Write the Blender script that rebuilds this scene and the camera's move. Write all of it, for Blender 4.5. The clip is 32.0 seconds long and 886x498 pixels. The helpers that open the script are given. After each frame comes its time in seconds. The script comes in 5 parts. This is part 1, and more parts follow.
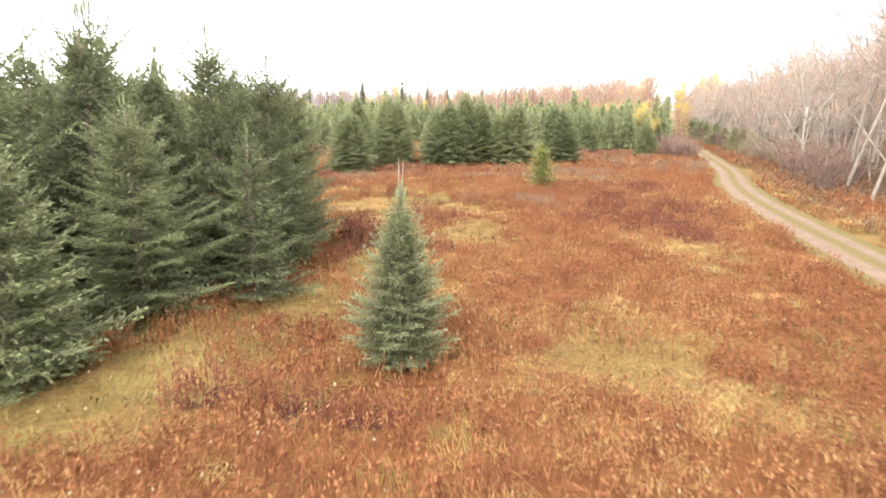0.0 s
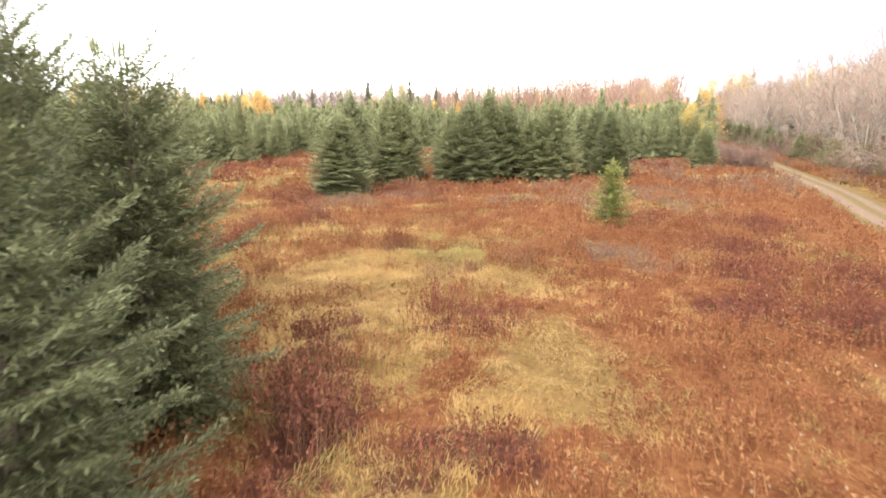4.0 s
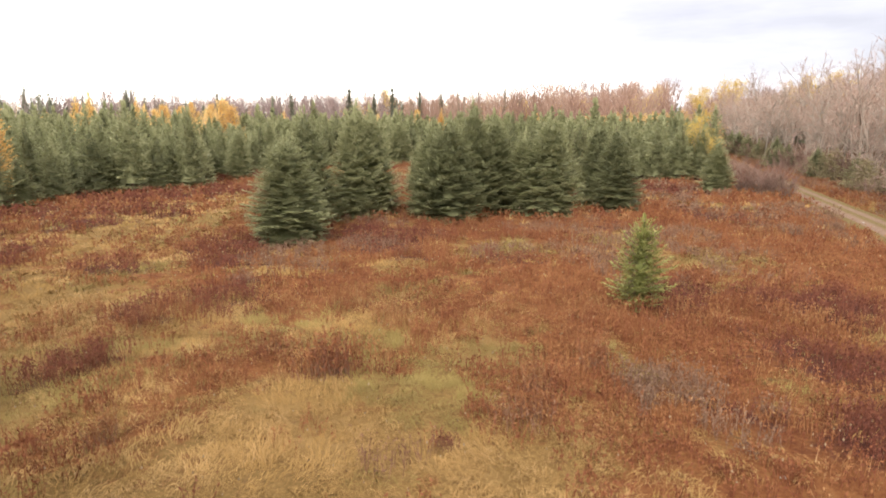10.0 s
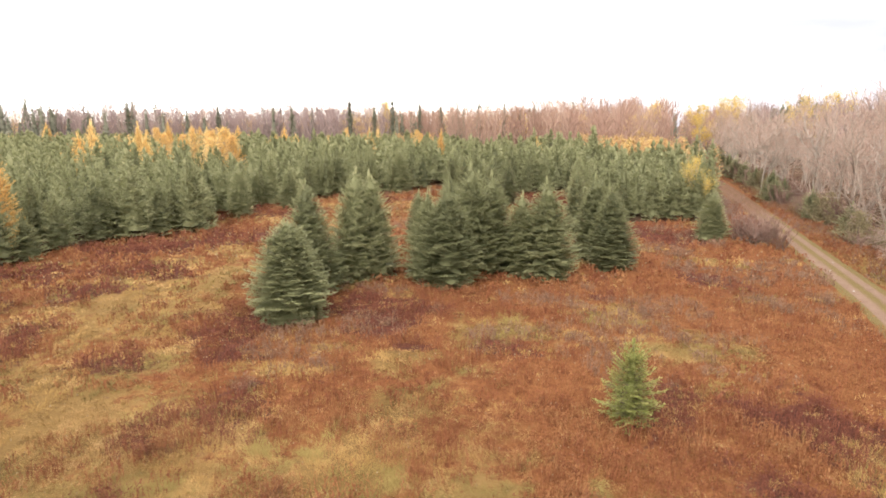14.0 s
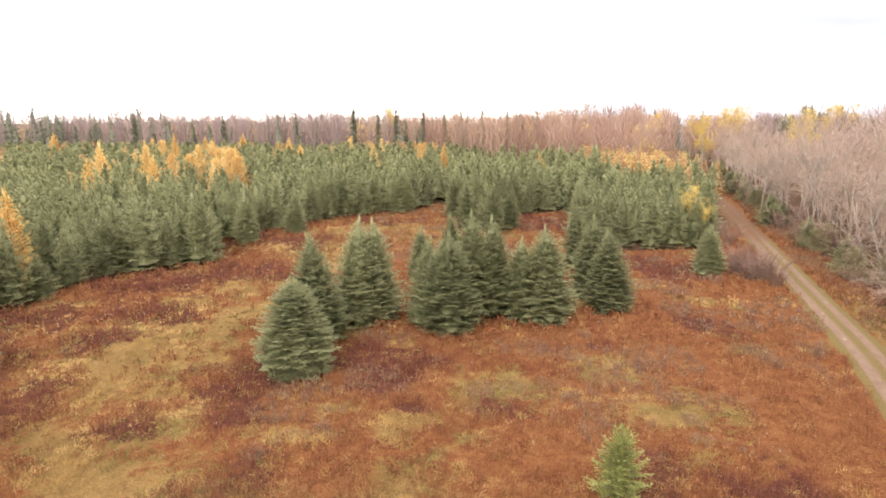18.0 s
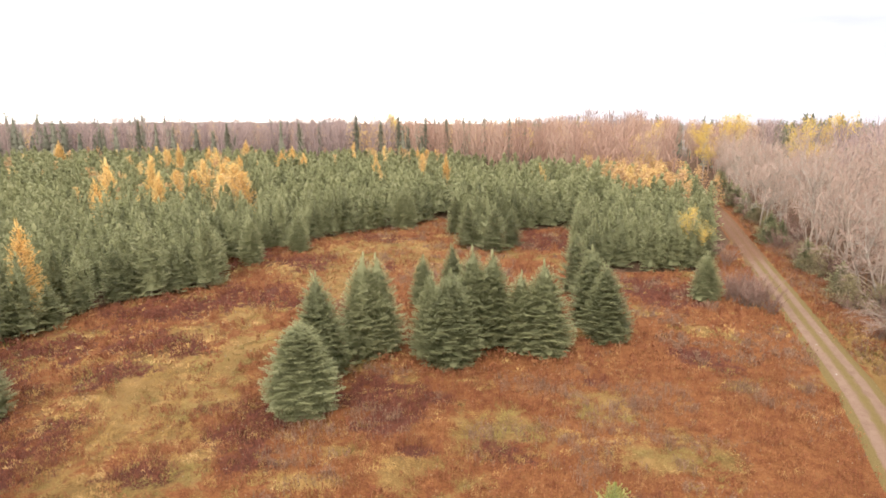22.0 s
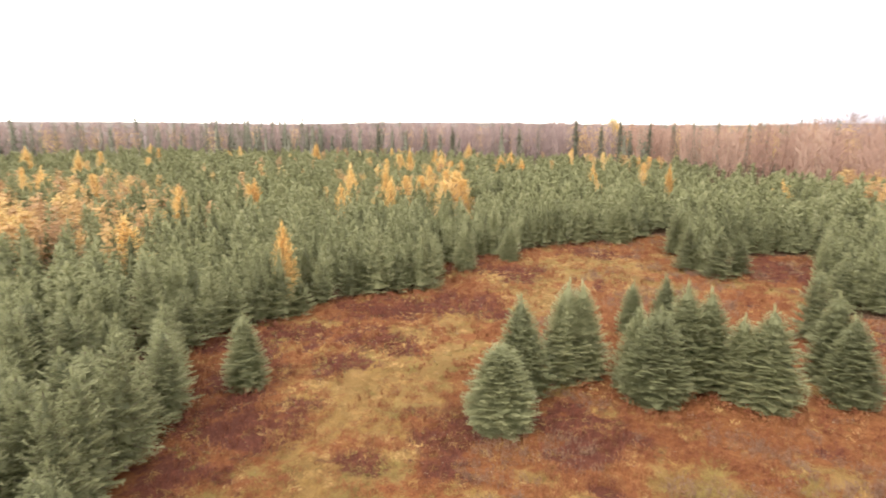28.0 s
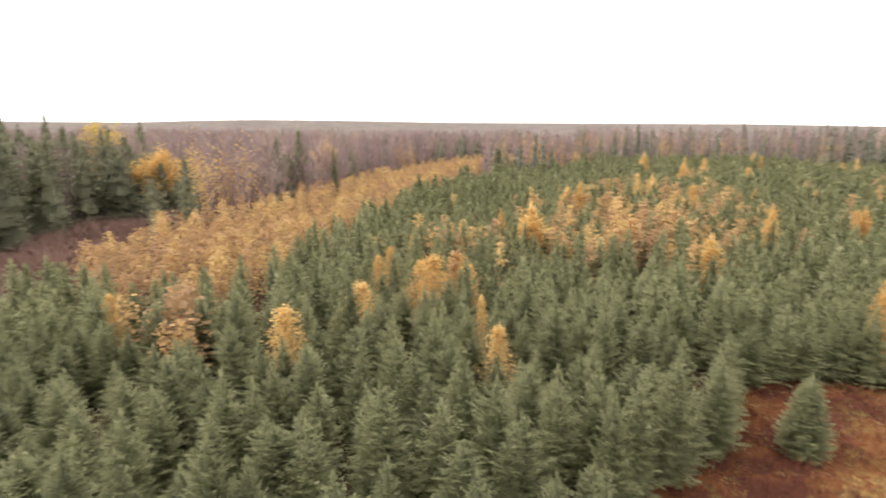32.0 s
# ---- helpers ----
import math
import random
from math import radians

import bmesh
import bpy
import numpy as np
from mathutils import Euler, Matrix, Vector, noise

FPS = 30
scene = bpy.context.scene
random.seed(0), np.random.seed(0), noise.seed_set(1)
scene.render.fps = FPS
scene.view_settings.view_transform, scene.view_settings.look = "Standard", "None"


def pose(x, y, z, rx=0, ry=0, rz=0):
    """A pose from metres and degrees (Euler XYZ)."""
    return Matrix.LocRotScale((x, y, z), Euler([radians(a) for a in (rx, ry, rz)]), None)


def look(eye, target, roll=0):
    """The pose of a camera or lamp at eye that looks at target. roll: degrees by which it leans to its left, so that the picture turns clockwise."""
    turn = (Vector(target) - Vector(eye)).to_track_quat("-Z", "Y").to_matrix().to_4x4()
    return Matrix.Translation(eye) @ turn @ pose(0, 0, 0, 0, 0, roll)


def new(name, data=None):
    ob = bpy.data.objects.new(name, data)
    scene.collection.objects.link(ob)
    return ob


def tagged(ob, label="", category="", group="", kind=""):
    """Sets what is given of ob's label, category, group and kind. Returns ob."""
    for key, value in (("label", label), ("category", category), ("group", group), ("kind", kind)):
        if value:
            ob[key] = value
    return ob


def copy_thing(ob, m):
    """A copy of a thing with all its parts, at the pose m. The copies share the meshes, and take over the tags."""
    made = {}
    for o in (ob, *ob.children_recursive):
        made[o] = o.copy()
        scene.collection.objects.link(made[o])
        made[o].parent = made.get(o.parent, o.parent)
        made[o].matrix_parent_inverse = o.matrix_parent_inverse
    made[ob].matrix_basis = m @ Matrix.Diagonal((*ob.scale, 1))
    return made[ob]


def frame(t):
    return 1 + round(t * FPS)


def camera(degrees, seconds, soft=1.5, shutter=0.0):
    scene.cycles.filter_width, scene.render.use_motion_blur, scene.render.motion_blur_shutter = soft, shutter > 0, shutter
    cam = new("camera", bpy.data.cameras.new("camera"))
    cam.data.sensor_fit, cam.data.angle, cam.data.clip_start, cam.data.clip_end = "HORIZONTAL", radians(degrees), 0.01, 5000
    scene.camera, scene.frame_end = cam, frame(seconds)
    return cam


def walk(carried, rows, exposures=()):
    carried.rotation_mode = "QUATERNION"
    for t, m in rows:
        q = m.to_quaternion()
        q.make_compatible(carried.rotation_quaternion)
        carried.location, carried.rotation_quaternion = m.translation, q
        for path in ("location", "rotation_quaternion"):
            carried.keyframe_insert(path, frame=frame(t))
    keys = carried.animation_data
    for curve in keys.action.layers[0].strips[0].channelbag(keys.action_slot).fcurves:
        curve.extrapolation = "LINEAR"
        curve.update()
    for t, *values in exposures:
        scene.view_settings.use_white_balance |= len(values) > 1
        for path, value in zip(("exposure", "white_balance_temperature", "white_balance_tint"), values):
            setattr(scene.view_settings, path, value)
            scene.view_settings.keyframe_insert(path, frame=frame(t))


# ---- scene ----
cam = camera(74.24, 32.0, soft=1.7, shutter=0.5)
ROWS = [
    (0.0, 0.000, -0.000, 4.499, -0.34, -12.51, -0.03),
    (0.5, -0.079, 1.616, 4.396, -0.11, -12.34, -0.01),
    (1.0, -0.181, 3.152, 4.425, 0.11, -12.23, 0.02),
    (1.5, -0.305, 4.716, 4.509, 0.27, -12.23, 0.04),
    (2.0, -0.408, 6.296, 4.610, 0.48, -12.28, 0.05),
    (2.5, -0.506, 7.810, 4.687, 0.58, -12.34, 0.06),
    (3.0, -0.583, 9.315, 4.759, 0.63, -12.37, 0.05),
    (3.5, -0.679, 10.877, 4.744, 0.56, -12.37, 0.02),
    (4.0, -0.731, 12.326, 4.709, 0.36, -12.39, -0.01),
    (4.5, -0.657, 13.855, 4.648, 0.24, -12.42, -0.06),
    (6.5, -0.286, 19.044, 4.584, -0.25, -12.44, -0.29),
    (7.0, -0.214, 20.016, 4.585, -0.41, -12.37, -0.25),
    (7.5, -0.172, 20.555, 4.543, -0.63, -12.29, -0.19),
    (8.0, -0.177, 20.568, 4.467, -0.73, -12.21, -0.12),
    (8.5, -0.139, 20.391, 4.574, -0.77, -12.12, -0.06),
    (9.0, -0.082, 20.244, 4.962, -0.78, -12.02, -0.01),
    (9.5, -0.063, 20.128, 5.417, -0.89, -11.97, 0.05),
    (10.0, -0.106, 20.152, 5.877, -0.99, -11.97, 0.07),
    (10.5, -0.124, 20.255, 6.385, -1.02, -11.99, 0.05),
    (11.0, -0.107, 20.345, 6.932, -1.00, -11.99, 0.00),
    (11.5, -0.063, 20.383, 7.487, -1.02, -11.96, -0.02),
    (12.0, -0.037, 20.399, 8.012, -1.04, -11.92, -0.02),
    (12.5, -0.002, 20.365, 8.499, -1.02, -11.87, -0.02),
    (13.0, -0.005, 20.326, 8.987, -1.02, -11.83, -0.02),
    (13.5, 0.014, 20.338, 9.475, -0.99, -11.80, -0.04),
    (14.0, 0.019, 20.339, 9.958, -0.97, -11.78, -0.05),
    (14.5, 0.007, 20.330, 10.429, -1.00, -11.78, -0.06),
    (16.5, 0.113, 20.114, 12.276, -0.76, -11.92, -0.00),
    (17.0, 0.138, 20.007, 12.636, -0.67, -11.91, 0.01),
    (17.5, 0.160, 19.965, 12.967, -0.64, -11.90, 0.02),
    (18.0, 0.212, 19.936, 13.303, -0.59, -11.90, 0.03),
    (18.5, 0.252, 19.888, 13.650, -0.53, -11.92, 0.04),
    (19.0, 0.257, 19.849, 14.069, -0.50, -11.93, 0.07),
    (19.5, 0.246, 19.795, 14.454, -0.46, -11.95, 0.09),
    (20.0, 0.239, 19.727, 14.778, -0.41, -11.96, 0.09),
    (20.5, 0.211, 19.668, 15.071, -0.40, -11.97, 0.09),
    (21.0, 0.218, 19.629, 15.343, -0.37, -11.97, 0.08),
    (21.5, 0.235, 19.556, 15.632, -0.38, -11.96, 0.08),
    (22.0, 0.262, 19.469, 15.915, -0.37, -11.95, 0.09),
    (22.5, 0.304, 19.413, 16.200, -0.34, -11.94, 0.11),
    (23.0, 0.324, 19.337, 16.491, -0.34, -11.94, 0.13),
    (23.5, 0.304, 19.316, 16.794, -0.33, -11.95, 0.12),
    (24.0, 0.242, 19.294, 17.044, -0.33, -11.97, 0.09),
    (24.5, 0.218, 19.206, 17.221, 0.18, -11.95, 0.06),
    (26.5, 0.169, 19.263, 17.435, 7.44, -11.90, -0.05),
    (27.0, 0.265, 19.307, 17.462, 10.96, -11.90, -0.06),
    (27.5, 0.353, 19.419, 17.480, 15.44, -11.91, -0.09),
    (28.0, 0.398, 19.275, 17.597, 20.48, -11.93, -0.12),
    (28.5, 0.429, 19.144, 17.797, 25.88, -11.94, -0.15),
    (29.0, 0.460, 19.123, 18.016, 31.73, -11.95, -0.16),
    (29.5, 0.467, 19.221, 18.267, 38.23, -11.97, -0.16),
    (30.0, 0.628, 19.258, 18.600, 45.72, -11.97, -0.15),
    (30.5, 0.738, 19.200, 18.967, 53.14, -11.98, -0.13),
    (31.0, 0.785, 19.195, 19.317, 60.01, -11.99, -0.16),
    (31.5, 0.650, 19.218, 19.658, 67.00, -11.99, -0.24),
    (32.0, 0.503, 19.101, 19.963, 74.41, -12.02, -0.36),
]
EXPOSURES = [(0.0, 2.02, 6020, 1), (1.0, 2.12, 6060, 0), (2.2, 2.22, 6080, 0), (4.0, 1.8, 6230, 5), (6.5, 1.28, 6480, 9), (8.0, 1.13, 6540, 9), (9.0, 1.13, 6540, 9), (11.0, 1.32, 6500, 10), (13.0, 1.4, 6500, 10), (19.0, 1.40, 6500, 10), (23.0, 1.39, 6480, 10), (27.0, 1.38, 6460, 10), (28.2, 1.44, 6450, 10), (30.0, 1.08, 6420, 10), (32.0, 1.08, 6400, 10)]
walk(cam, [(t, pose(x, y, z, 90 + pitch, roll, yaw)) for t, x, y, z, yaw, pitch, roll in ROWS], EXPOSURES)

# ---------------------------------------------------------------- sky and light
SUN_ELEVATION, SUN_ROTATION = radians(38), radians(200)
world = bpy.data.worlds.new("sky")
scene.world = world
world.use_nodes = True
wt = world.node_tree
wt.nodes.clear()
w_out = wt.nodes.new("ShaderNodeOutputWorld")
w_back = wt.nodes.new("ShaderNodeBackground")
w_sky = wt.nodes.new("ShaderNodeTexSky")
w_sky.sky_type = "NISHITA"
w_sky.sun_disc = False
w_sky.sun_elevation, w_sky.sun_rotation = SUN_ELEVATION, SUN_ROTATION
w_scale = wt.nodes.new("ShaderNodeMix")
w_scale.data_type, w_scale.blend_type = "RGBA", "MULTIPLY"
w_scale.inputs[0].default_value = 1.0
w_scale.inputs[7].default_value = (0.10, 0.10, 0.10, 1)
wt.links.new(w_sky.outputs[0], w_scale.inputs[6])
w_co = wt.nodes.new("ShaderNodeTexCoord")
w_map = wt.nodes.new("ShaderNodeMapping")
w_map.inputs["Scale"].default_value = (1.3, 1.3, 7.0)
w_map.inputs["Location"].default_value = (2.3, 1.1, 0.4)
w_noise = wt.nodes.new("ShaderNodeTexNoise")
w_noise.inputs["Scale"].default_value = 1.7
w_noise.inputs["Detail"].default_value = 6
w_noise.inputs["Roughness"].default_value = 0.55
w_ramp = wt.nodes.new("ShaderNodeValToRGB")
w_ramp.color_ramp.elements[0].position = 0.06
w_ramp.color_ramp.elements[0].color = (0.32, 0.312, 0.352, 1)
w_ramp.color_ramp.elements[1].position = 0.62
w_ramp.color_ramp.elements[1].color = (1.26, 1.20, 1.11, 1)
w_thin = w_ramp.color_ramp.elements.new(0.37)
w_thin.color = (0.50, 0.487, 0.525, 1)
wt.links.new(w_co.outputs["Generated"], w_map.inputs[0])
wt.links.new(w_map.outputs[0], w_noise.inputs["Vector"])
w_dot = wt.nodes.new("ShaderNodeVectorMath")
w_dot.operation = "DOT_PRODUCT"
w_dot.inputs[1].default_value = (0.72, 0.69, 0.05)
w_side = wt.nodes.new("ShaderNodeMapRange")
w_side.inputs["From Min"].default_value, w_side.inputs["From Max"].default_value = 0.68, 1.0
w_side.inputs["To Min"].default_value, w_side.inputs["To Max"].default_value = -0.16, 0.31
w_sub = wt.nodes.new("ShaderNodeMath")
w_sub.operation = "SUBTRACT"
wt.links.new(w_co.outputs["Generated"], w_dot.inputs[0])
wt.links.new(w_dot.outputs["Value"], w_side.inputs["Value"])
wt.links.new(w_noise.outputs[0], w_sub.inputs[0])
wt.links.new(w_side.outputs[0], w_sub.inputs[1])
wt.links.new(w_sub.outputs[0], w_ramp.inputs[0])
w_mix = wt.nodes.new("ShaderNodeMix")
w_mix.data_type = "RGBA"
w_mix.inputs[0].default_value = 0.92
wt.links.new(w_scale.outputs[2], w_mix.inputs[6])
wt.links.new(w_ramp.outputs[0], w_mix.inputs[7])
wt.links.new(w_mix.outputs[2], w_back.inputs[0])
w_back.inputs[1].default_value = 1.0
wt.links.new(w_back.outputs[0], w_out.inputs[0])

sun = new("sun", bpy.data.lights.new("sun", "SUN"))
sun.data.energy, sun.data.angle, sun.data.color = 1.2, radians(14), (1.0, 0.93, 0.84)
sun.matrix_world = look((0, 0, 0), (-math.sin(SUN_ROTATION) * math.cos(SUN_ELEVATION), -math.cos(SUN_ROTATION) * math.cos(SUN_ELEVATION), -math.sin(SUN_ELEVATION)))


# ---------------------------------------------------------------- materials
def material(name, rough=0.85, spec=0.25):
    """A node material; returns it with its tree, its shader and a linking function."""
    m = bpy.data.materials.new(name)
    m.use_nodes = True
    nt = m.node_tree
    shader = nt.nodes["Principled BSDF"]
    shader.inputs["Roughness"].default_value = rough
    shader.inputs["Specular IOR Level"].default_value = spec
    return m, nt, shader


def ramp_node(nt, fac, stops):
    r = nt.nodes.new("ShaderNodeValToRGB")
    e = r.color_ramp.elements
    while len(e) < len(stops):
        e.new(0.5)
    for k, (p, c) in enumerate(stops):
        e[k].position, e[k].color = p, (*c, 1)
    nt.links.new(fac, r.inputs[0])
    return r.outputs[0]


def noise_node(nt, scale, detail=4, rough=0.6, vector=None):
    n = nt.nodes.new("ShaderNodeTexNoise")
    n.inputs["Scale"].default_value, n.inputs["Detail"].default_value, n.inputs["Roughness"].default_value = scale, detail, rough
    if vector is None:
        co = nt.nodes.new("ShaderNodeNewGeometry")
        vector = co.outputs["Position"]
    nt.links.new(vector, n.inputs["Vector"])
    return n.outputs[0]


def math_node(nt, op, a, b, clamp=False):
    n = nt.nodes.new("ShaderNodeMath")
    n.operation, n.use_clamp = op, clamp
    for k, v in enumerate((a, b)):
        if isinstance(v, (int, float)):
            n.inputs[k].default_value = v
        else:
            nt.links.new(v, n.inputs[k])
    return n.outputs[0]


def mix_node(nt, fac, a, b, blend="MIX"):
    n = nt.nodes.new("ShaderNodeMix")
    n.data_type, n.blend_type = "RGBA", blend
    for k, v in ((0, fac), (6, a), (7, b)):
        if isinstance(v, (int, float)):
            n.inputs[k].default_value = v
        elif isinstance(v, tuple):
            n.inputs[k].default_value = (*v, 1)
        else:
            nt.links.new(v, n.inputs[k])
    return n.outputs[2]


def attribute(nt, name):
    a = nt.nodes.new("ShaderNodeAttribute")
    a.attribute_name = name
    return a.outputs["Fac"]


def leafy(name, stops, tone_mul=0.5, rough=0.75, patch=0.25, through_light=0.0, tips=0.0, grain=1.0):
    """Foliage: the colour varies leaf by leaf, tree by tree (attribute 'tone' or the object's own chance) and in patches."""
    m, nt, sh = material(name, rough, 0.3)
    geo = nt.nodes.new("ShaderNodeNewGeometry")
    info = nt.nodes.new("ShaderNodeObjectInfo")
    tree = math_node(nt, "FRACT", math_node(nt, "ADD", attribute(nt, "tone"), info.outputs["Random"]), 0.0)
    fac = math_node(nt, "ADD", math_node(nt, "MULTIPLY", math_node(nt, "ADD", math_node(nt, "MULTIPLY", geo.outputs["Random Per Island"], grain), 0.5 - 0.5 * grain), 1 - tone_mul - patch), math_node(nt, "MULTIPLY", tree, tone_mul))
    fac = math_node(nt, "ADD", fac, math_node(nt, "MULTIPLY", noise_node(nt, 0.35, 3), patch), True)
    # pale new growth on the outside, and crown shade painted darker inside
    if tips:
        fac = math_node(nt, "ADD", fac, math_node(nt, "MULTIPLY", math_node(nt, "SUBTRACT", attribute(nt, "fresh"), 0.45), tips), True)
    colour = ramp_node(nt, fac, stops)
    nt.links.new(colour, sh.inputs["Base Color"])
    if through_light:
        tr = nt.nodes.new("ShaderNodeBsdfTranslucent")
        nt.links.new(colour, tr.inputs[0])
        mx = nt.nodes.new("ShaderNodeMixShader")
        mx.inputs[0].default_value = through_light
        nt.links.new(sh.outputs[0], mx.inputs[1])
        nt.links.new(tr.outputs[0], mx.inputs[2])
        nt.links.new(mx.outputs[0], nt.nodes["Material Output"].inputs[0])
    return m


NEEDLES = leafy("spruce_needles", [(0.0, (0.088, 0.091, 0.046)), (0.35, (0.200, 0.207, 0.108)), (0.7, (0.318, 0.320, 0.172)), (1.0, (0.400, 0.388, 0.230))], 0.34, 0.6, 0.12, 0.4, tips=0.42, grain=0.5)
# darker variant of NEEDLES: the shade of dense old crowns is in its colour
NEEDLES_SHADED_OLD = leafy("shaded_old_needles", [(0.0, (0.070, 0.072, 0.038)), (0.35, (0.174, 0.182, 0.094)), (0.7, (0.294, 0.295, 0.158)), (1.0, (0.436, 0.420, 0.251))], 0.24, 0.6, 0.15, 0.35, tips=0.5, grain=0.6)
NEEDLES_PALE = leafy("pale_spruce_needles", [(0.0, (0.130, 0.138, 0.074)), (0.5, (0.210, 0.216, 0.117)), (1.0, (0.310, 0.300, 0.165))], 0.1, 0.6, 0.15, 0.35, tips=0.4)
NEEDLES_FRESH = leafy("fresh_spruce_needles", [(0.0, (0.146, 0.160, 0.048)), (0.5, (0.228, 0.243, 0.070)), (1.0, (0.351, 0.332, 0.123))], 0.1, 0.6, 0.15, 0.3, tips=0.5)
# needle green lightened and greyed: distance haze is put into this colour
NEEDLES_DARK = leafy("dark_conifer_needles", [(0.0, (0.120, 0.120, 0.088)), (0.5, (0.172, 0.170, 0.124)), (1.0, (0.240, 0.230, 0.170))], 0.4, 0.7, 0.15, 0.3)
# paler than the firs' own green, with haze over the stand painted in
NEEDLES_FIR = leafy("fir_needles", [(0.0, (0.170, 0.172, 0.112)), (0.5, (0.225, 0.224, 0.145)), (1.0, (0.300, 0.290, 0.185))], 0.45, 0.8, 0.15, 0.4)
LARCH = leafy("golden_larch_needles", [(0.0, (0.560, 0.335, 0.130)), (0.4, (0.690, 0.455, 0.170)), (0.75, (0.780, 0.575, 0.250)), (1.0, (0.840, 0.680, 0.380))], 0.5, 0.8, 0.1, 0.45)
BIRCH_LEAF = leafy("fading_birch_leaves", [(0.0, (0.320, 0.198, 0.132)), (0.28, (0.440, 0.283, 0.158)), (0.55, (0.535, 0.354, 0.170)), (0.8, (0.610, 0.440, 0.188)), (1.0, (0.670, 0.530, 0.250))], 0.6, 0.8, 0.2, 0.4)
YELLOW_LEAF = leafy("yellow_poplar_leaves", [(0.0, (0.440, 0.300, 0.085)), (0.5, (0.610, 0.435, 0.125)), (1.0, (0.700, 0.540, 0.190))], 0.2, 0.8, 0.1, 0.4)
TWIGS = leafy("bare_grey_twigs", [(0.0, (0.257, 0.169, 0.135)), (0.4, (0.369, 0.249, 0.203)), (0.75, (0.468, 0.334, 0.277)), (1.0, (0.558, 0.418, 0.356))], 0.5, 0.9, 0.1, 0.15)
# mauve cast of the twigs carries the haze of distance as colour
TWIGS_FAR = leafy("dim_wood_twigs", [(0.0, (0.160, 0.122, 0.125)), (0.35, (0.245, 0.182, 0.178)), (0.7, (0.350, 0.258, 0.236)), (1.0, (0.460, 0.335, 0.280))], 0.45, 0.9, 0.35, 0.1)
TWIGS_SHRUB = leafy("brown_shrub_twigs", [(0.0, (0.138, 0.077, 0.061)), (0.5, (0.211, 0.125, 0.101)), (1.0, (0.303, 0.198, 0.162))], 0.4, 0.9, 0.1)
TWIGS_PINK = leafy("russet_birch_twigs", [(0.0, (0.241, 0.146, 0.117)), (0.4, (0.322, 0.203, 0.159)), (0.75, (0.375, 0.258, 0.204)), (1.0, (0.429, 0.320, 0.250))], 0.5, 0.9, 0.1, 0.15)
BRUSH = leafy("russet_meadow_brush", [(0.0, (0.112, 0.036, 0.019)), (0.28, (0.178, 0.060, 0.029)), (0.55, (0.240, 0.098, 0.041)), (0.8, (0.295, 0.152, 0.066)), (1.0, (0.375, 0.238, 0.130))], 0.45, 0.9, 0.15)
BRUSH_DARK = leafy("dark_red_brush", [(0.0, (0.092, 0.030, 0.021)), (0.5, (0.160, 0.053, 0.032)), (1.0, (0.238, 0.096, 0.052))], 0.3, 0.9, 0.15)
BRUSH_GREY = leafy("grey_bare_brush", [(0.0, (0.128, 0.072, 0.048)), (0.5, (0.196, 0.116, 0.078)), (1.0, (0.262, 0.166, 0.108))], 0.3, 0.9, 0.15)
GRASS = leafy("dry_meadow_grass", [(0.0, (0.141, 0.085, 0.025)), (0.3, (0.229, 0.135, 0.041)), (0.55, (0.307, 0.180, 0.063)), (0.8, (0.384, 0.240, 0.101)), (1.0, (0.425, 0.300, 0.160))], 0.5, 0.9, 0.2)
GRASS_GREEN = leafy("olive_meadow_grass", [(0.0, (0.109, 0.076, 0.021)), (0.4, (0.190, 0.136, 0.040)), (0.75, (0.264, 0.192, 0.065)), (1.0, (0.358, 0.273, 0.120))], 0.5, 0.9, 0.2)
SEEDS = leafy("pale_seed_heads", [(0.0, (0.218, 0.134, 0.076)), (1.0, (0.343, 0.267, 0.178))], 0.2, 0.9, 0.1)
BROWN_STEMS = leafy("brown_dead_stems", [(0.0, (0.116, 0.058, 0.038)), (0.5, (0.189, 0.099, 0.061)), (1.0, (0.290, 0.167, 0.102))], 0.3, 0.9, 0.15)


def bark(name, dark, light, scale):
    m, nt, sh = material(name, 0.9, 0.2)
    co = nt.nodes.new("ShaderNodeTexCoord")
    mp = nt.nodes.new("ShaderNodeMapping")
    mp.inputs["Scale"].default_value = (scale, scale, scale * 0.25)
    nt.links.new(co.outputs["Object"], mp.inputs[0])
    n = noise_node(nt, 1.0, 6, 0.7, mp.outputs[0])
    nt.links.new(ramp_node(nt, n, [(0.3, dark), (0.7, light)]), sh.inputs["Base Color"])
    b = nt.nodes.new("ShaderNodeBump")
    b.inputs["Strength"].default_value, b.inputs["Distance"].default_value = 0.6, 0.02
    nt.links.new(n, b.inputs["Height"])
    nt.links.new(b.outputs[0], sh.inputs["Normal"])
    return m


SPRUCE_BARK = bark("spruce_bark", (0.09, 0.065, 0.05), (0.24, 0.19, 0.155), 9)
GREY_BARK = bark("grey_bark", (0.205, 0.160, 0.130), (0.390, 0.318, 0.268), 6)
BIRCH_BARK = bark("pale_birch_bark", (0.250, 0.208, 0.174), (0.430, 0.378, 0.334), 5)

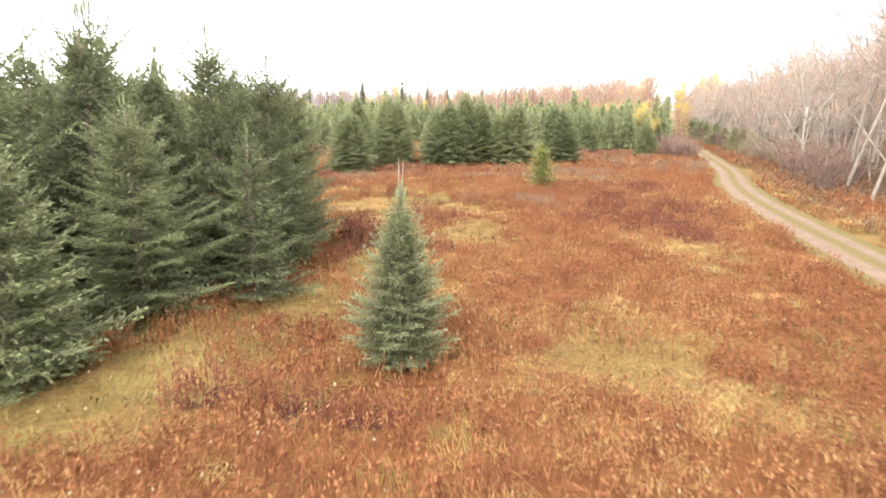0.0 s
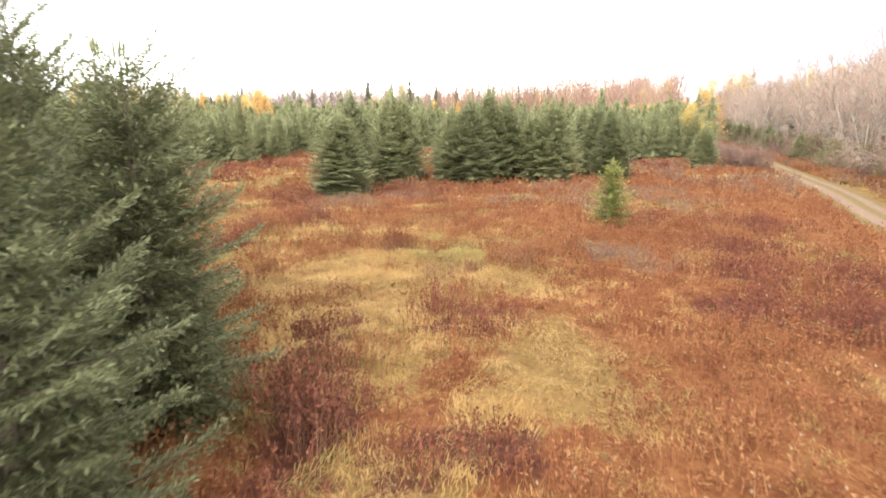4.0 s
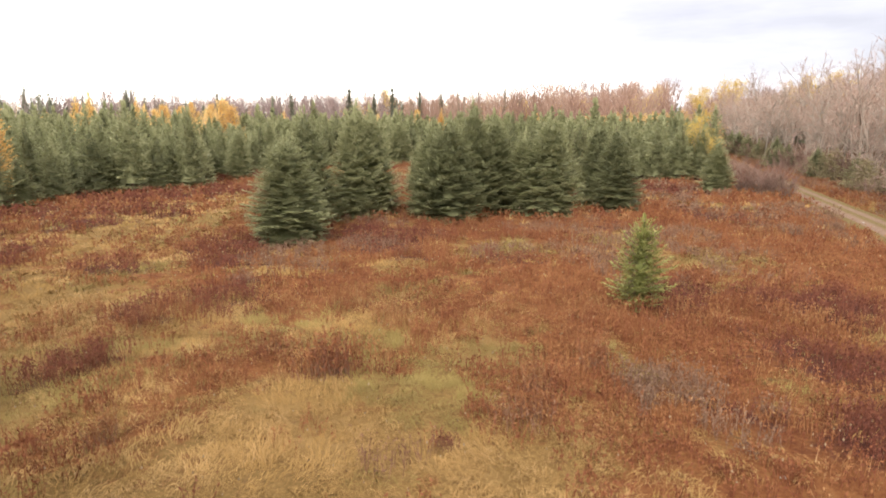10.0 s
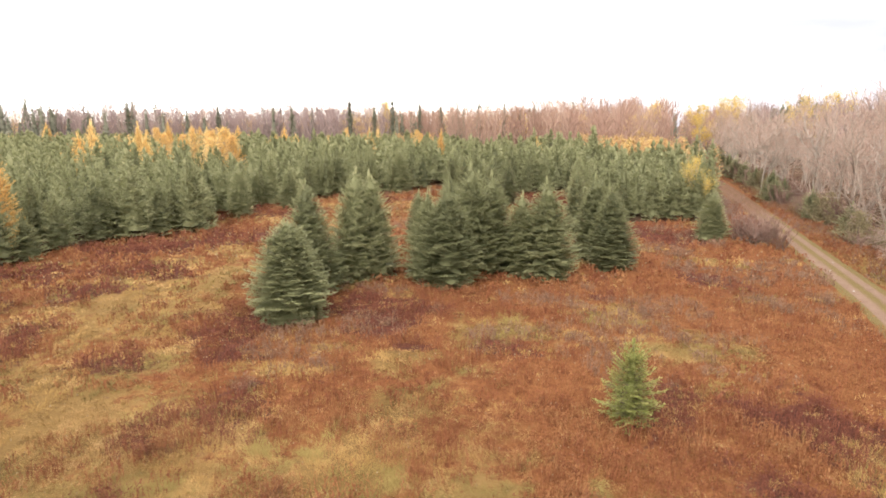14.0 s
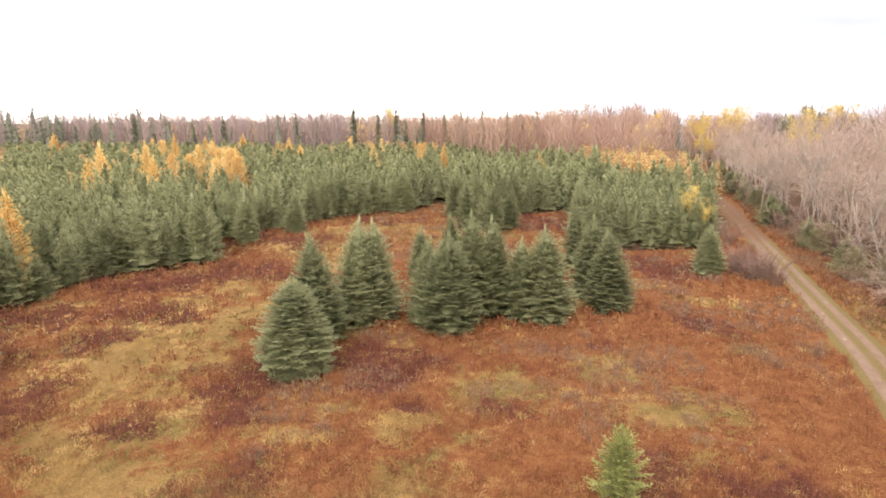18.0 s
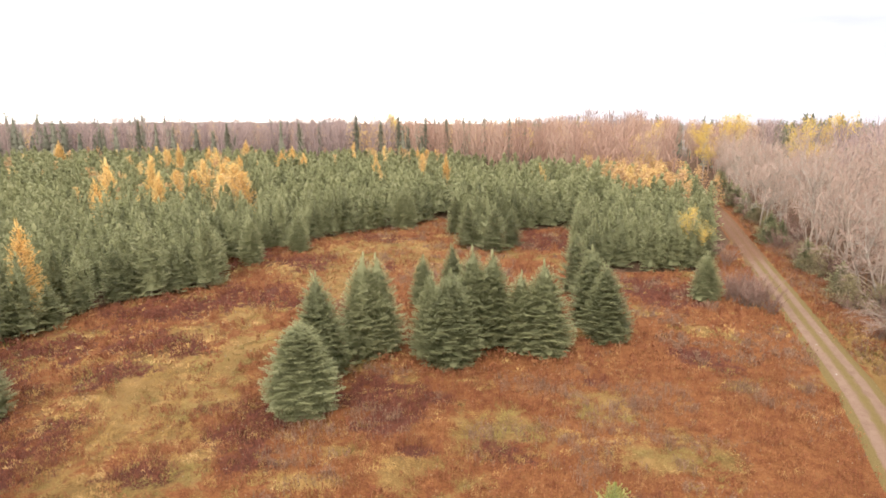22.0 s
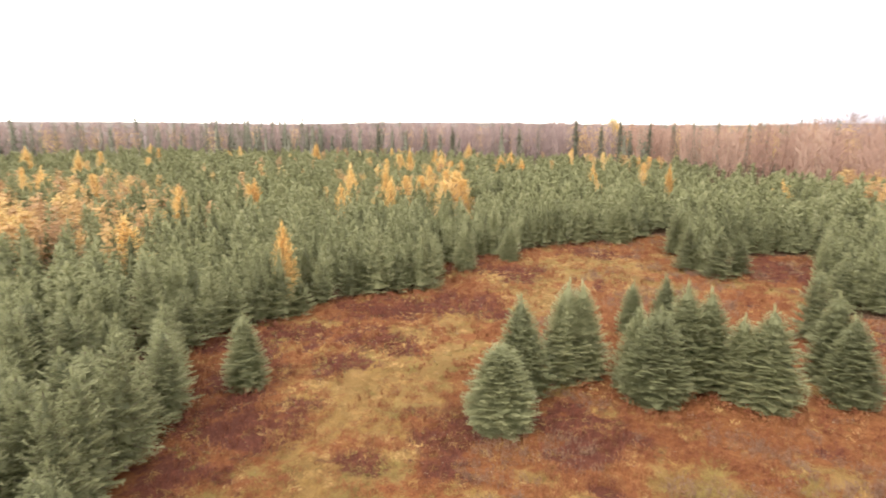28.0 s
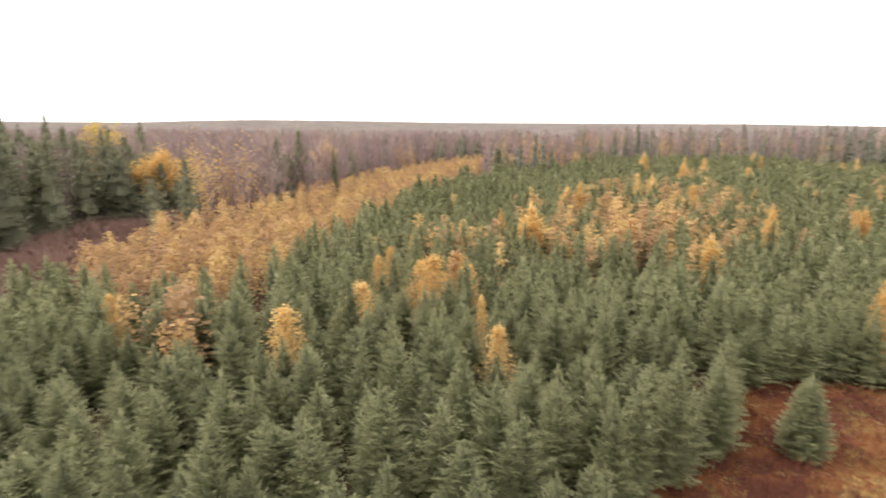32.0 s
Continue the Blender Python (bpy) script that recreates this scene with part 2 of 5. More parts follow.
GROUND, nt, sh = material("meadow_soil_and_litter", 0.95, 0.1)
n_fine, n_mid, n_big = noise_node(nt, 9.0, 6, 0.7), noise_node(nt, 1.6, 5, 0.65), noise_node(nt, 0.22, 4, 0.6)
russet = ramp_node(nt, math_node(nt, "ADD", math_node(nt, "MULTIPLY", n_fine, 0.55), math_node(nt, "MULTIPLY", n_mid, 0.45)),
                   [(0.32, (0.071, 0.023, 0.012)), (0.46, (0.141, 0.052, 0.021)), (0.58, (0.197, 0.086, 0.034)), (0.72, (0.251, 0.136, 0.059))])
straw = ramp_node(nt, math_node(nt, "ADD", math_node(nt, "MULTIPLY", n_fine, 0.5), math_node(nt, "MULTIPLY", n_big, 0.5)),
                  [(0.32, (0.088, 0.052, 0.018)), (0.45, (0.150, 0.090, 0.032)), (0.56, (0.208, 0.126, 0.048)), (0.72, (0.262, 0.168, 0.078))])
wine = ramp_node(nt, n_fine, [(0.3, (0.043, 0.015, 0.013)), (0.55, (0.091, 0.032, 0.021)), (0.75, (0.141, 0.061, 0.035))])
forest = ramp_node(nt, n_mid, [(0.3, (0.047, 0.029, 0.019)), (0.5, (0.091, 0.053, 0.033)), (0.7, (0.130, 0.084, 0.050))])
fuzz = math_node(nt, "MULTIPLY", math_node(nt, "SUBTRACT", n_mid, 0.5), 2.2)


def sharp(v):
    s = nt.nodes.new("ShaderNodeMapRange")
    s.interpolation_type = "SMOOTHSTEP"
    s.inputs["From Min"].default_value, s.inputs["From Max"].default_value = 0.25, 0.75
    nt.links.new(v, s.inputs["Value"])
    return s.outputs[0]


c = mix_node(nt, sharp(math_node(nt, "ADD", attribute(nt, "grassy"), fuzz)), russet, straw)
c = mix_node(nt, sharp(math_node(nt, "ADD", attribute(nt, "wine"), fuzz)), c, wine)
c = mix_node(nt, sharp(math_node(nt, "ADD", attribute(nt, "wooded"), fuzz)), c, forest)
# forest tone for the far hills, haze mixed into its mauve
far_forest = ramp_node(nt, noise_node(nt, 0.012, 8, 0.7), [(0.35, (0.098, 0.086, 0.076)), (0.5, (0.146, 0.120, 0.108)), (0.65, (0.196, 0.158, 0.140))])
c = mix_node(nt, attribute(nt, "distant"), c, far_forest)
nt.links.new(c, sh.inputs["Base Color"])
b = nt.nodes.new("ShaderNodeBump")
b.inputs["Strength"].default_value, b.inputs["Distance"].default_value = 0.9, 0.08
nt.links.new(n_fine, b.inputs["Height"])
nt.links.new(b.outputs[0], sh.inputs["Normal"])

ROAD, nt, sh = material("gravel_track", 0.95, 0.15)
g_fine, g_mid = noise_node(nt, 22.0, 5, 0.75), noise_node(nt, 1.3, 5, 0.7)
gravel = ramp_node(nt, math_node(nt, "ADD", math_node(nt, "MULTIPLY", g_fine, 0.5), math_node(nt, "MULTIPLY", g_mid, 0.5)),
                   [(0.30, (0.118, 0.070, 0.049)), (0.5, (0.185, 0.120, 0.088)), (0.7, (0.255, 0.178, 0.138))])
verge = ramp_node(nt, g_fine, [(0.3, (0.095, 0.066, 0.024)), (0.55, (0.148, 0.106, 0.042)), (0.75, (0.200, 0.148, 0.068))])
fuzz = math_node(nt, "MULTIPLY", math_node(nt, "SUBTRACT", g_mid, 0.5), 1.0)
litter = ramp_node(nt, g_fine, [(0.3, (0.085, 0.040, 0.024)), (0.55, (0.140, 0.072, 0.043)), (0.75, (0.190, 0.110, 0.070))])
c = mix_node(nt, sharp(math_node(nt, "ADD", attribute(nt, "verge"), fuzz)), gravel, verge)
c = mix_node(nt, math_node(nt, "MULTIPLY", sharp(math_node(nt, "ADD", attribute(nt, "leaves"), fuzz)), 0.8), c, litter)
nt.links.new(c, sh.inputs["Base Color"])
b = nt.nodes.new("ShaderNodeBump")
b.inputs["Strength"].default_value, b.inputs["Distance"].default_value = 0.7, 0.03
nt.links.new(g_fine, b.inputs["Height"])
nt.links.new(b.outputs[0], sh.inputs["Normal"])


# ---------------------------------------------------------------- helpers for plan and meshes
def value_noise(x, y, size, seed):
    """Smooth noise from 0 to 1 over the plan."""
    x, y = np.asarray(x, float) / size, np.asarray(y, float) / size
    ix, iy = np.floor(x).astype(np.int64), np.floor(y).astype(np.int64)
    fx, fy = x - ix, y - iy
    fx, fy = fx * fx * (3 - 2 * fx), fy * fy * (3 - 2 * fy)

    def lattice(a, b):
        h = (a * 374761393 + b * 668265263 + seed * 974634779) & 0x7FFFFFFF
        h = ((h ^ (h >> 13)) * 1274126177) & 0x7FFFFFFF
        return ((h ^ (h >> 16)) & 0xFFFF) / 65535.0

    return (lattice(ix, iy) * (1 - fx) + lattice(ix + 1, iy) * fx) * (1 - fy) + (lattice(ix, iy + 1) * (1 - fx) + lattice(ix + 1, iy + 1) * fx) * fy


def inside(x, y, poly):
    """Whether plan points lie in a polygon."""
    x, y = np.asarray(x, float), np.asarray(y, float)
    hit = np.zeros(x.shape, bool)
    for (x0, y0), (x1, y1) in zip(poly, poly[1:] + poly[:1]):
        cross = (y0 > y) != (y1 > y)
        with np.errstate(divide="ignore", invalid="ignore"):
            hit ^= cross & (x < (x1 - x0) * (y - y0) / ((y1 - y0) or 1e-9) + x0)
    return hit


def line_distance(x, y, line):
    """Distance of plan points from an open line."""
    x, y = np.asarray(x, float), np.asarray(y, float)
    best = np.full(x.shape, 1e9)
    for (x0, y0), (x1, y1) in zip(line, line[1:]):
        dx, dy = x1 - x0, y1 - y0
        k = np.clip(((x - x0) * dx + (y - y0) * dy) / (dx * dx + dy * dy), 0, 1)
        best = np.minimum(best, np.hypot(x - x0 - k * dx, y - y0 - k * dy))
    return best


def tip_and_shade(tris, count):
    """0 where a spray starts and 1 at its tip, low on skirts to paint inner shade, from the order of the vertices of
    diamonds and skirts.
    """
    out = np.full(count, 0.55)
    out[tris[:, 0]] = 0.0
    own = np.arange(len(tris) - 1)
    pair = own[(tris[:-1, 0] == tris[1:, 0]) & (tris[:-1, 2] == tris[1:, 1]) & (tris[:-1, 2] == tris[:-1, 0] + 2)]
    out[tris[pair, 2]] = 1.0
    fans = np.bincount(tris[:, 0], minlength=count)[tris[:, 0]] > 4
    out[tris[fans].ravel()] = 0.22
    return out


def mesh_of(name, verts, tris, materials, slots=None, **attributes):
    """A mesh of triangles from arrays."""
    me = bpy.data.meshes.new(name)
    verts, tris = np.asarray(verts, np.float32), np.asarray(tris, np.int32)
    me.vertices.add(len(verts))
    me.vertices.foreach_set("co", verts.ravel())
    me.loops.add(3 * len(tris))
    me.loops.foreach_set("vertex_index", tris.ravel())
    me.polygons.add(len(tris))
    me.polygons.foreach_set("loop_start", np.arange(0, 3 * len(tris), 3, dtype=np.int32))
    for m in materials:
        me.materials.append(m)
    if slots is not None:
        me.polygons.foreach_set("material_index", np.asarray(slots, np.int32))
    for key, values in attributes.items():
        a = me.attributes.new(key, "FLOAT", "POINT")
        a.data.foreach_set("value", np.asarray(values, np.float32))
    me.update(calc_edges=True)
    return me


def part(name, mesh, parent, label=""):
    ob = new(name, mesh)
    ob.parent = parent
    return tagged(ob, label) if label else ob


def unit(v):
    return v / np.maximum(np.linalg.norm(v, axis=-1, keepdims=True), 1e-9)


def diamonds(base, way, length, width, side, fold=0.25):
    """Leaf shapes: a folded diamond each, from its base along its way."""
    n = len(base)
    length, width = np.reshape(length, (-1, 1)) * np.ones((n, 1)), np.reshape(width, (-1, 1)) * np.ones((n, 1))
    up = unit(np.cross(way, side))
    mid = base + way * length * 0.45
    v = np.stack([base, mid + side * width / 2 - up * width * fold, base + way * length, mid - side * width / 2 - up * width * fold], 1).reshape(-1, 3)
    k = 4 * np.arange(n)[:, None]
    return v, np.concatenate([k + [0, 1, 2], k + [0, 2, 3]], 1).reshape(-1, 3)


def spikes(base, way, length, width, side):
    """Thin single triangles: twigs, stems and blades."""
    n = len(base)
    length, width = np.reshape(length, (-1, 1)) * np.ones((n, 1)), np.reshape(width, (-1, 1)) * np.ones((n, 1))
    v = np.stack([base - side * width / 2, base + side * width / 2, base + way * length], 1).reshape(-1, 3)
    return v, np.arange(3 * n).reshape(-1, 3)


def tube(points, radii, sides=6):
    """A tapered tube along points, closed at its end."""
    points = np.asarray(points, float)
    v, f = [], []
    for i, (p, r) in enumerate(zip(points, radii)):
        d = unit(points[min(i + 1, len(points) - 1)] - points[max(i - 1, 0)])
        a = unit(np.cross(d, (0.3, 1.0, 0.2)))
        b2 = np.cross(d, a)
        ang = np.linspace(0, 2 * np.pi, sides, endpoint=False)[:, None]
        v.append(p + r * (np.cos(ang) * a + np.sin(ang) * b2))
    for i in range(len(points) - 1):
        for j in range(sides):
            p, q = i * sides + j, i * sides + (j + 1) % sides
            f += [(p, q, q + sides), (p, q + sides, p + sides)]
    top = (len(points) - 1) * sides
    f += [(top, top + j, top + j + 1) for j in range(1, sides - 1)]
    return np.concatenate(v), np.array(f)


def join(pieces):
    vs, fs, k = [], [], 0
    for v, f in pieces:
        vs.append(v), fs.append(np.asarray(f) + k)
        k += len(v)
    return np.concatenate(vs), np.concatenate(fs)


def scatter(template, places, turn, size, wide):
    """Copies of one triangle set at many places, as one set."""
    v, f = template
    n, m = len(places), len(v)
    c_, s_ = np.cos(turn)[:, None], np.sin(turn)[:, None]
    x = (v[:, 0] * c_ - v[:, 1] * s_) * wide[:, None]
    y = (v[:, 0] * s_ + v[:, 1] * c_) * wide[:, None]
    z = v[:, 2] * size[:, None]
    out = np.stack([x + places[:, :1], y + places[:, 1:2], z + places[:, 2:3]], -1).reshape(-1, 3)
    return out, (f[None] + m * np.arange(n)[:, None, None]).reshape(-1, 3)


# ---------------------------------------------------------------- the plan
ROAD_LINE = [(11.2, -25), (11.6, 0), (12.9, 14.5), (14.3, 20), (15.6, 25), (17.5, 32), (20.3, 40), (23.7, 47.6), (25.5, 51.5), (27.8, 58.2), (30.3, 65.3), (32.0, 70), (33.9, 75.3), (36.2, 82), (42.0, 98), (50.5, 122), (58.4, 146), (70, 180), (88, 232), (110, 300)]
CLEARING = [(-5.0, 20.5), (-10, 26), (-22, 36), (-26.3, 45.5), (-33, 52), (-32, 59.5), (-30, 63.5), (-29.2, 70), (-25.4, 72.8), (-21.2, 76), (-24.6, 88), (-20.4, 94.3), (-17, 99.6), (-11.5, 105.6),
            (-6.8, 110.2), (0.4, 117.9), (2, 104), (4.5, 94), (10.3, 91.2), (11.1, 106), (19.6, 108.3), (14.3, 82.5), (17.5, 80.6), (30, 80.5), (42, 98), (50.5, 122), (60, 146), (66, 146), (46, 98), (39, 79), (34, 64),
            (29, 48), (24, 35), (22, 24), (21, 14), (20, -25), (-13, -25), (-9.5, 5), (-7.2, 10), (-5.6, 13), (-4.4, 16.2)]
PLANTATION = [(-3, 21), (-5, 10), (-9, -20), (-50, -18), (-66, -6), (-70, 10), (-75, 22), (-98, 30), (-129, 48), (-170, 76), (-228, 140), (-258, 170), (-225, 235), (-100, 262), (-20, 256), (8, 235), (28, 190), (44, 158), (58, 150),
              (54, 140), (46, 118), (38, 98), (30, 80), (10, 60), (0, 40)]
YOUNG_BELT = [(-60, 2), (-57, 10), (-60, 15), (-68, 19), (-87, 27), (-119, 42), (-169, 75), (-220, 98), (-262, 172), (-280, 162), (-253, 96), (-190, 52), (-128, 19), (-99, 1), (-82, -4), (-68, -3)]
RED_CLEARING = [(-66, -8), (-84, -8), (-104, 0), (-118, 6), (-128, 0), (-118, -14), (-90, -24), (-60, -22)]
GRASS_SPOTS = [(-6.0, 9.0, 2.4, 1.6), (-4.6, 11.4, 2.2, 2.0), (-3.2, 13.9, 1.2, 1.9), (-6.0, 28.6, 2.4, 1.6), (-8.6, 32.7, 2.0, 1.4), (3.8, 10.7, 1.7, 1.8), (8.3, 19.4, 1.5, 2.8), (-2.0, 29.8, 3.3, 3.4), (1.5, 22.8, 1.4, 2.2), (-2.0, 19.2, 0.6, 0.7), (-17.8, 54.2, 5.2, 7.5),
               (-12.4, 38.6, 2.7, 4.6), (-3.6, 30.0, 3.4, 2.4), (-1.1, 39.9, 1.6, 2.0), (0.0, 32.0, 2.4, 1.4), (-16.9, 50.4, 4.4, 6.4), (3.3, 48.1, 2.4, 2.3)]
GRASS_SPOTS_BACK = [(10.0, 51.2, 1.7, 1.8), (10.9, 45.4, 1.7, 1.5), (-16.7, 67.3, 3.4, 3.0), (-10.2, 77.6, 3.5, 5.3), (-6.5, 96.5, 6.9, 4.6), (-18.5, 62.1, 2.6, 2.5), (-13.0, 84.0, 4.0, 5.0), (2.0, 84.0, 3.0, 4.0), (-4, 88, 5, 4), (-12, 92, 4, 3), (-14, 60, 2.4, 4), (-8.5, 39.0, 3.0, 2.0), (-9.0, 33.0, 3.0, 3.0), (-2.5, 36.0, 3.0, 1.6), (1.2, 29.5, 2.2, 2.0), (-14, 42, 3, 2.5), (-2.2, 17.0, 0.8, 1.0), (-1.0, 18.6, 0.8, 0.8), (0.4, 28.2, 1.5, 1.0), (-12.9, 39.1, 2.2, 2.2), (-8.2, 35.5, 2.2, 1.4), (-10.5, 34.0, 2.0, 1.6), (-8.6, 38.2, 1.4, 1.0), (-15.2, 43.0, 2.4, 2.0), (1.5, 34.2, 1.2, 0.8)]
WINE_SPOTS = [(-23.4, 68.1, 4.5, 3.2), (-9.9, 48.2, 1.8, 2.6), (-2.8, 51.3, 2.7, 2.7), (-15.9, 72.9, 2.2, 2.2), (-22.8, 90.2, 2.8, 3.4), (14.7, 99.9, 4.0, 7.0), (20.5, 74.4, 4.4, 4.6), (-28.5, 60.0, 2.5, 2.8), (-2.9, 20.6, 0.9, 1.9),
              (-0.2, 25.8, 1.1, 1.3), (-3.3, 24.4, 0.8, 3.0), (-17.6, 59.9, 1.7, 1.5), (-7.8, 102.1, 4.1, 2.8), (-25.0, 48.1, 2.2, 4.2), (-28, 52, 2.2, 3.0)]
WINE_SPOTS_LEFT = [(-21.9, 39.8, 2.6, 2.2), (-22.1, 45.7, 2.1, 2.6), (-26.9, 49.4, 2.0, 2.9), (-13.2, 44.2, 1.4, 1.2), (-9.1, 46.3, 1.4, 2.5), (-3.7, 52.7, 2.3, 2.6), (-16.0, 72.2, 2.0, 2.2), (-21.2, 70.2, 3.9, 2.7), (-16.5, 87.9, 4.2, 2.3), (-19.6, 46.8, 1.7, 2.7), (-13.9, 43.9, 2.0, 1.0)]
WINE_SPOTS_MID = [(-0.7, 46.0, 1.1, 0.7), (-12.6, 50.2, 1.2, 0.8), (21.4, 72.3, 3.1, 4.3), (18.4, 57.6, 1.9, 3.0), (3.6, 45.9, 1.6, 1.2), (-10.0, 47.7, 2.2, 3.4), (-6.9, 40.0, 1.8, 2.2), (-8.8, 33.5, 0.9, 1.1), (-9.7, 38.5, 0.9, 1.4), (9.0, 30.0, 2.2, 1.6), (7.2, 27.4, 1.6, 1.0), (10.5, 33.5, 2.2, 2.0), (8.5, 40.0, 1.6, 2.2), (8.6, 25.6, 2.6, 1.8), (11.5, 29.0, 2.0, 3.0), (6.4, 31.0, 1.2, 1.0), (13.0, 38.0, 2.0, 2.4), (-2.4, 8.3, 0.9, 0.5), (-3.8, 8.9, 0.6, 0.5), (-1.3, 7.9, 0.6, 0.4), (10.0, 25.0, 2.4, 2.6), (9.4, 22.6, 1.6, 1.6)]
STONES = [(5.7, 28.8, 0.05), (28.0, 60.0, 0.09), (26.0, 54.8, 0.08), (29.9, 62.5, 0.06), (27.3, 53.0, 0.07)]
GREY_SPOTS = [(5.2, 32.3, 1.3, 1.3), (5.6, 30.4, 0.8, 1.0), (25.0, 58.5, 2.2, 3.8), (6.9, 31.2, 0.7, 0.6), (17.9, 57.1, 1.3, 1.2), (11.6, 47.1, 0.9, 0.7), (22.9, 52.8, 1.3, 1.4), (18.0, 60.7, 1.2, 1.4)]


def spots(x, y, spot_list):
    """Strength of a kind of patch over the plan, with ragged outlines."""
    wob = (value_noise(x, y, 1.4, 5) - 0.5) * 0.9 + (value_noise(x, y, 0.5, 6) - 0.5) * 0.4
    best = np.zeros(np.shape(x))
    for cx, cy, rx, ry in spot_list:
        d = np.hypot((x - cx) / rx, (y - cy) / ry) * 0.92
        best = np.maximum(best, np.clip((1.45 - d) * 0.85 + wob, 0, 1))
    return best


# brush of a paler, more golden growth
PALE_SPOTS = [(-6.0, 29.4, 3.4, 2.4), (2.6, 28.0, 1.8, 1.6), (1.0, 33.0, 3.0, 2.2), (-6.0, 34.0, 2.6, 2.4), (4.5, 34.5, 2.4, 2.4)]
OLIVE_SPOTS = [(-3.7, 29.7, 2.2, 1.6), (-0.5, 30.2, 2.2, 1.6), (1.6, 22.6, 1.3, 1.5), (-1.5, 16.8, 0.7, 0.8), (-6.2, 8.5, 1.9, 1.2), (-4.9, 10.4, 1.5, 1.2), (-3.9, 12.2, 1.0, 1.4), (-3.3, 14.2, 0.8, 1.4), (-2.6, 9.2, 0.9, 0.6), (-0.5, 29.5, 1.6, 1.4), (9.9, 49.8, 1.5, 1.3), (2.7, 48.1, 1.5, 1.3), (10.7, 45.5, 1.5, 1.3)]
RUSSET_SPOTS = [(6.2, 28.2, 2.6, 1.5), (9.5, 31, 2.6, 2.2), (11.5, 27, 3.0, 3.6), (5.6, 25.5, 1.6, 1.0)]


def grassiness(x, y):
    g = np.maximum(spots(x, y, GRASS_SPOTS), spots(x, y, GRASS_SPOTS_BACK))
    wild = value_noise(x, y, 4.5, 11) * 0.6 + value_noise(x, y, 1.6, 12) * 0.4
    side = np.asarray(x) - np.interp(y, [p[1] for p in ROAD_LINE], [p[0] for p in ROAD_LINE])
    g = np.maximum(g, np.clip(1.25 - np.abs(side - 2.8) / 1.5, 0, 0.95) * np.clip((72 - np.asarray(y)) / 14, 0.15, 1))
    return np.maximum(g, np.clip((wild - 0.60) * 5.0, 0, 0.85)) * (1 - spots(x, y, RUSSET_SPOTS))


def winered(x, y):
    wild = value_noise(x, y, 5.0, 21) * 0.6 + value_noise(x, y, 1.8, 22) * 0.4
    return np.maximum.reduce([spots(x, y, WINE_SPOTS), spots(x, y, WINE_SPOTS_LEFT), spots(x, y, WINE_SPOTS_MID) * 0.85, np.clip((wild - np.where((x < -12) & (y > 37), 0.56, 0.77)) * 5.0, 0, 0.85)])


def lie(x, y):
    """Height of the ground."""
    x, y = np.asarray(x, float), np.asarray(y, float)
    calm = np.clip((line_distance(x, y, ROAD_LINE) - 2.0) / 3.0, 0, 1)
    r = np.hypot(x, y)
    near = (value_noise(x, y, 7, 1) - 0.5) * 0.30 + (value_noise(x, y, 1.7, 2) - 0.5) * 0.18 + (value_noise(x, y, 0.9, 4) - 0.5) * 0.14
    far_hills = np.clip((r - 900) / 2400, 0, 1) * (value_noise(x, y, 1100, 3) * 34 + 6) * np.clip((-x + y * 0.4 + 300) / 900, 0.35, 1)
    return near * calm * np.clip((400 - r) / 200, 0, 1) + far_hills


def axis(lo, hi, step, end):
    mid = np.arange(lo, hi + step / 2, step)
    out, s = [], step
    p = hi
    while p < end:
        s *= 1.22
        p += s
        out.append(p)
    left, s, p = [], step, lo
    while p > -end:
        s *= 1.22
        p -= s
        left.append(p)
    return np.concatenate([left[::-1], mid, out])


gx, gy = axis(-40, 48, 0.45, 4300), axis(-8, 122, 0.5, 4300)
GX, GY = np.meshgrid(gx, gy, indexing="ij")
gxf, gyf = GX.ravel(), GY.ravel()
nx_, ny_ = len(gx), len(gy)
ii, jj = np.meshgrid(np.arange(nx_ - 1), np.arange(ny_ - 1), indexing="ij")
a_ = (ii * ny_ + jj).ravel()
ground_tris = np.concatenate([np.stack([a_, a_ + ny_, a_ + ny_ + 1], 1), np.stack([a_, a_ + ny_ + 1, a_ + 1], 1)])
in_clear = inside(gxf, gyf, CLEARING) | (line_distance(gxf, gyf, CLEARING + CLEARING[:1]) < 1.6)
in_red = inside(gxf, gyf, RED_CLEARING)
ground = new("ground", mesh_of("ground", np.stack([gxf, gyf, lie(gxf, gyf)], 1), ground_tris, [GROUND],
                               grassy=grassiness(gxf, gyf), wine=np.maximum(winered(gxf, gyf), in_red * 0.8), wooded=1.0 - (in_clear | in_red), distant=np.clip((np.hypot(gxf, gyf) - 300) / 150, 0, 1)))
tagged(ground, "meadow ground with russet litter and straw patches running into woods", "ground", kind="structure")


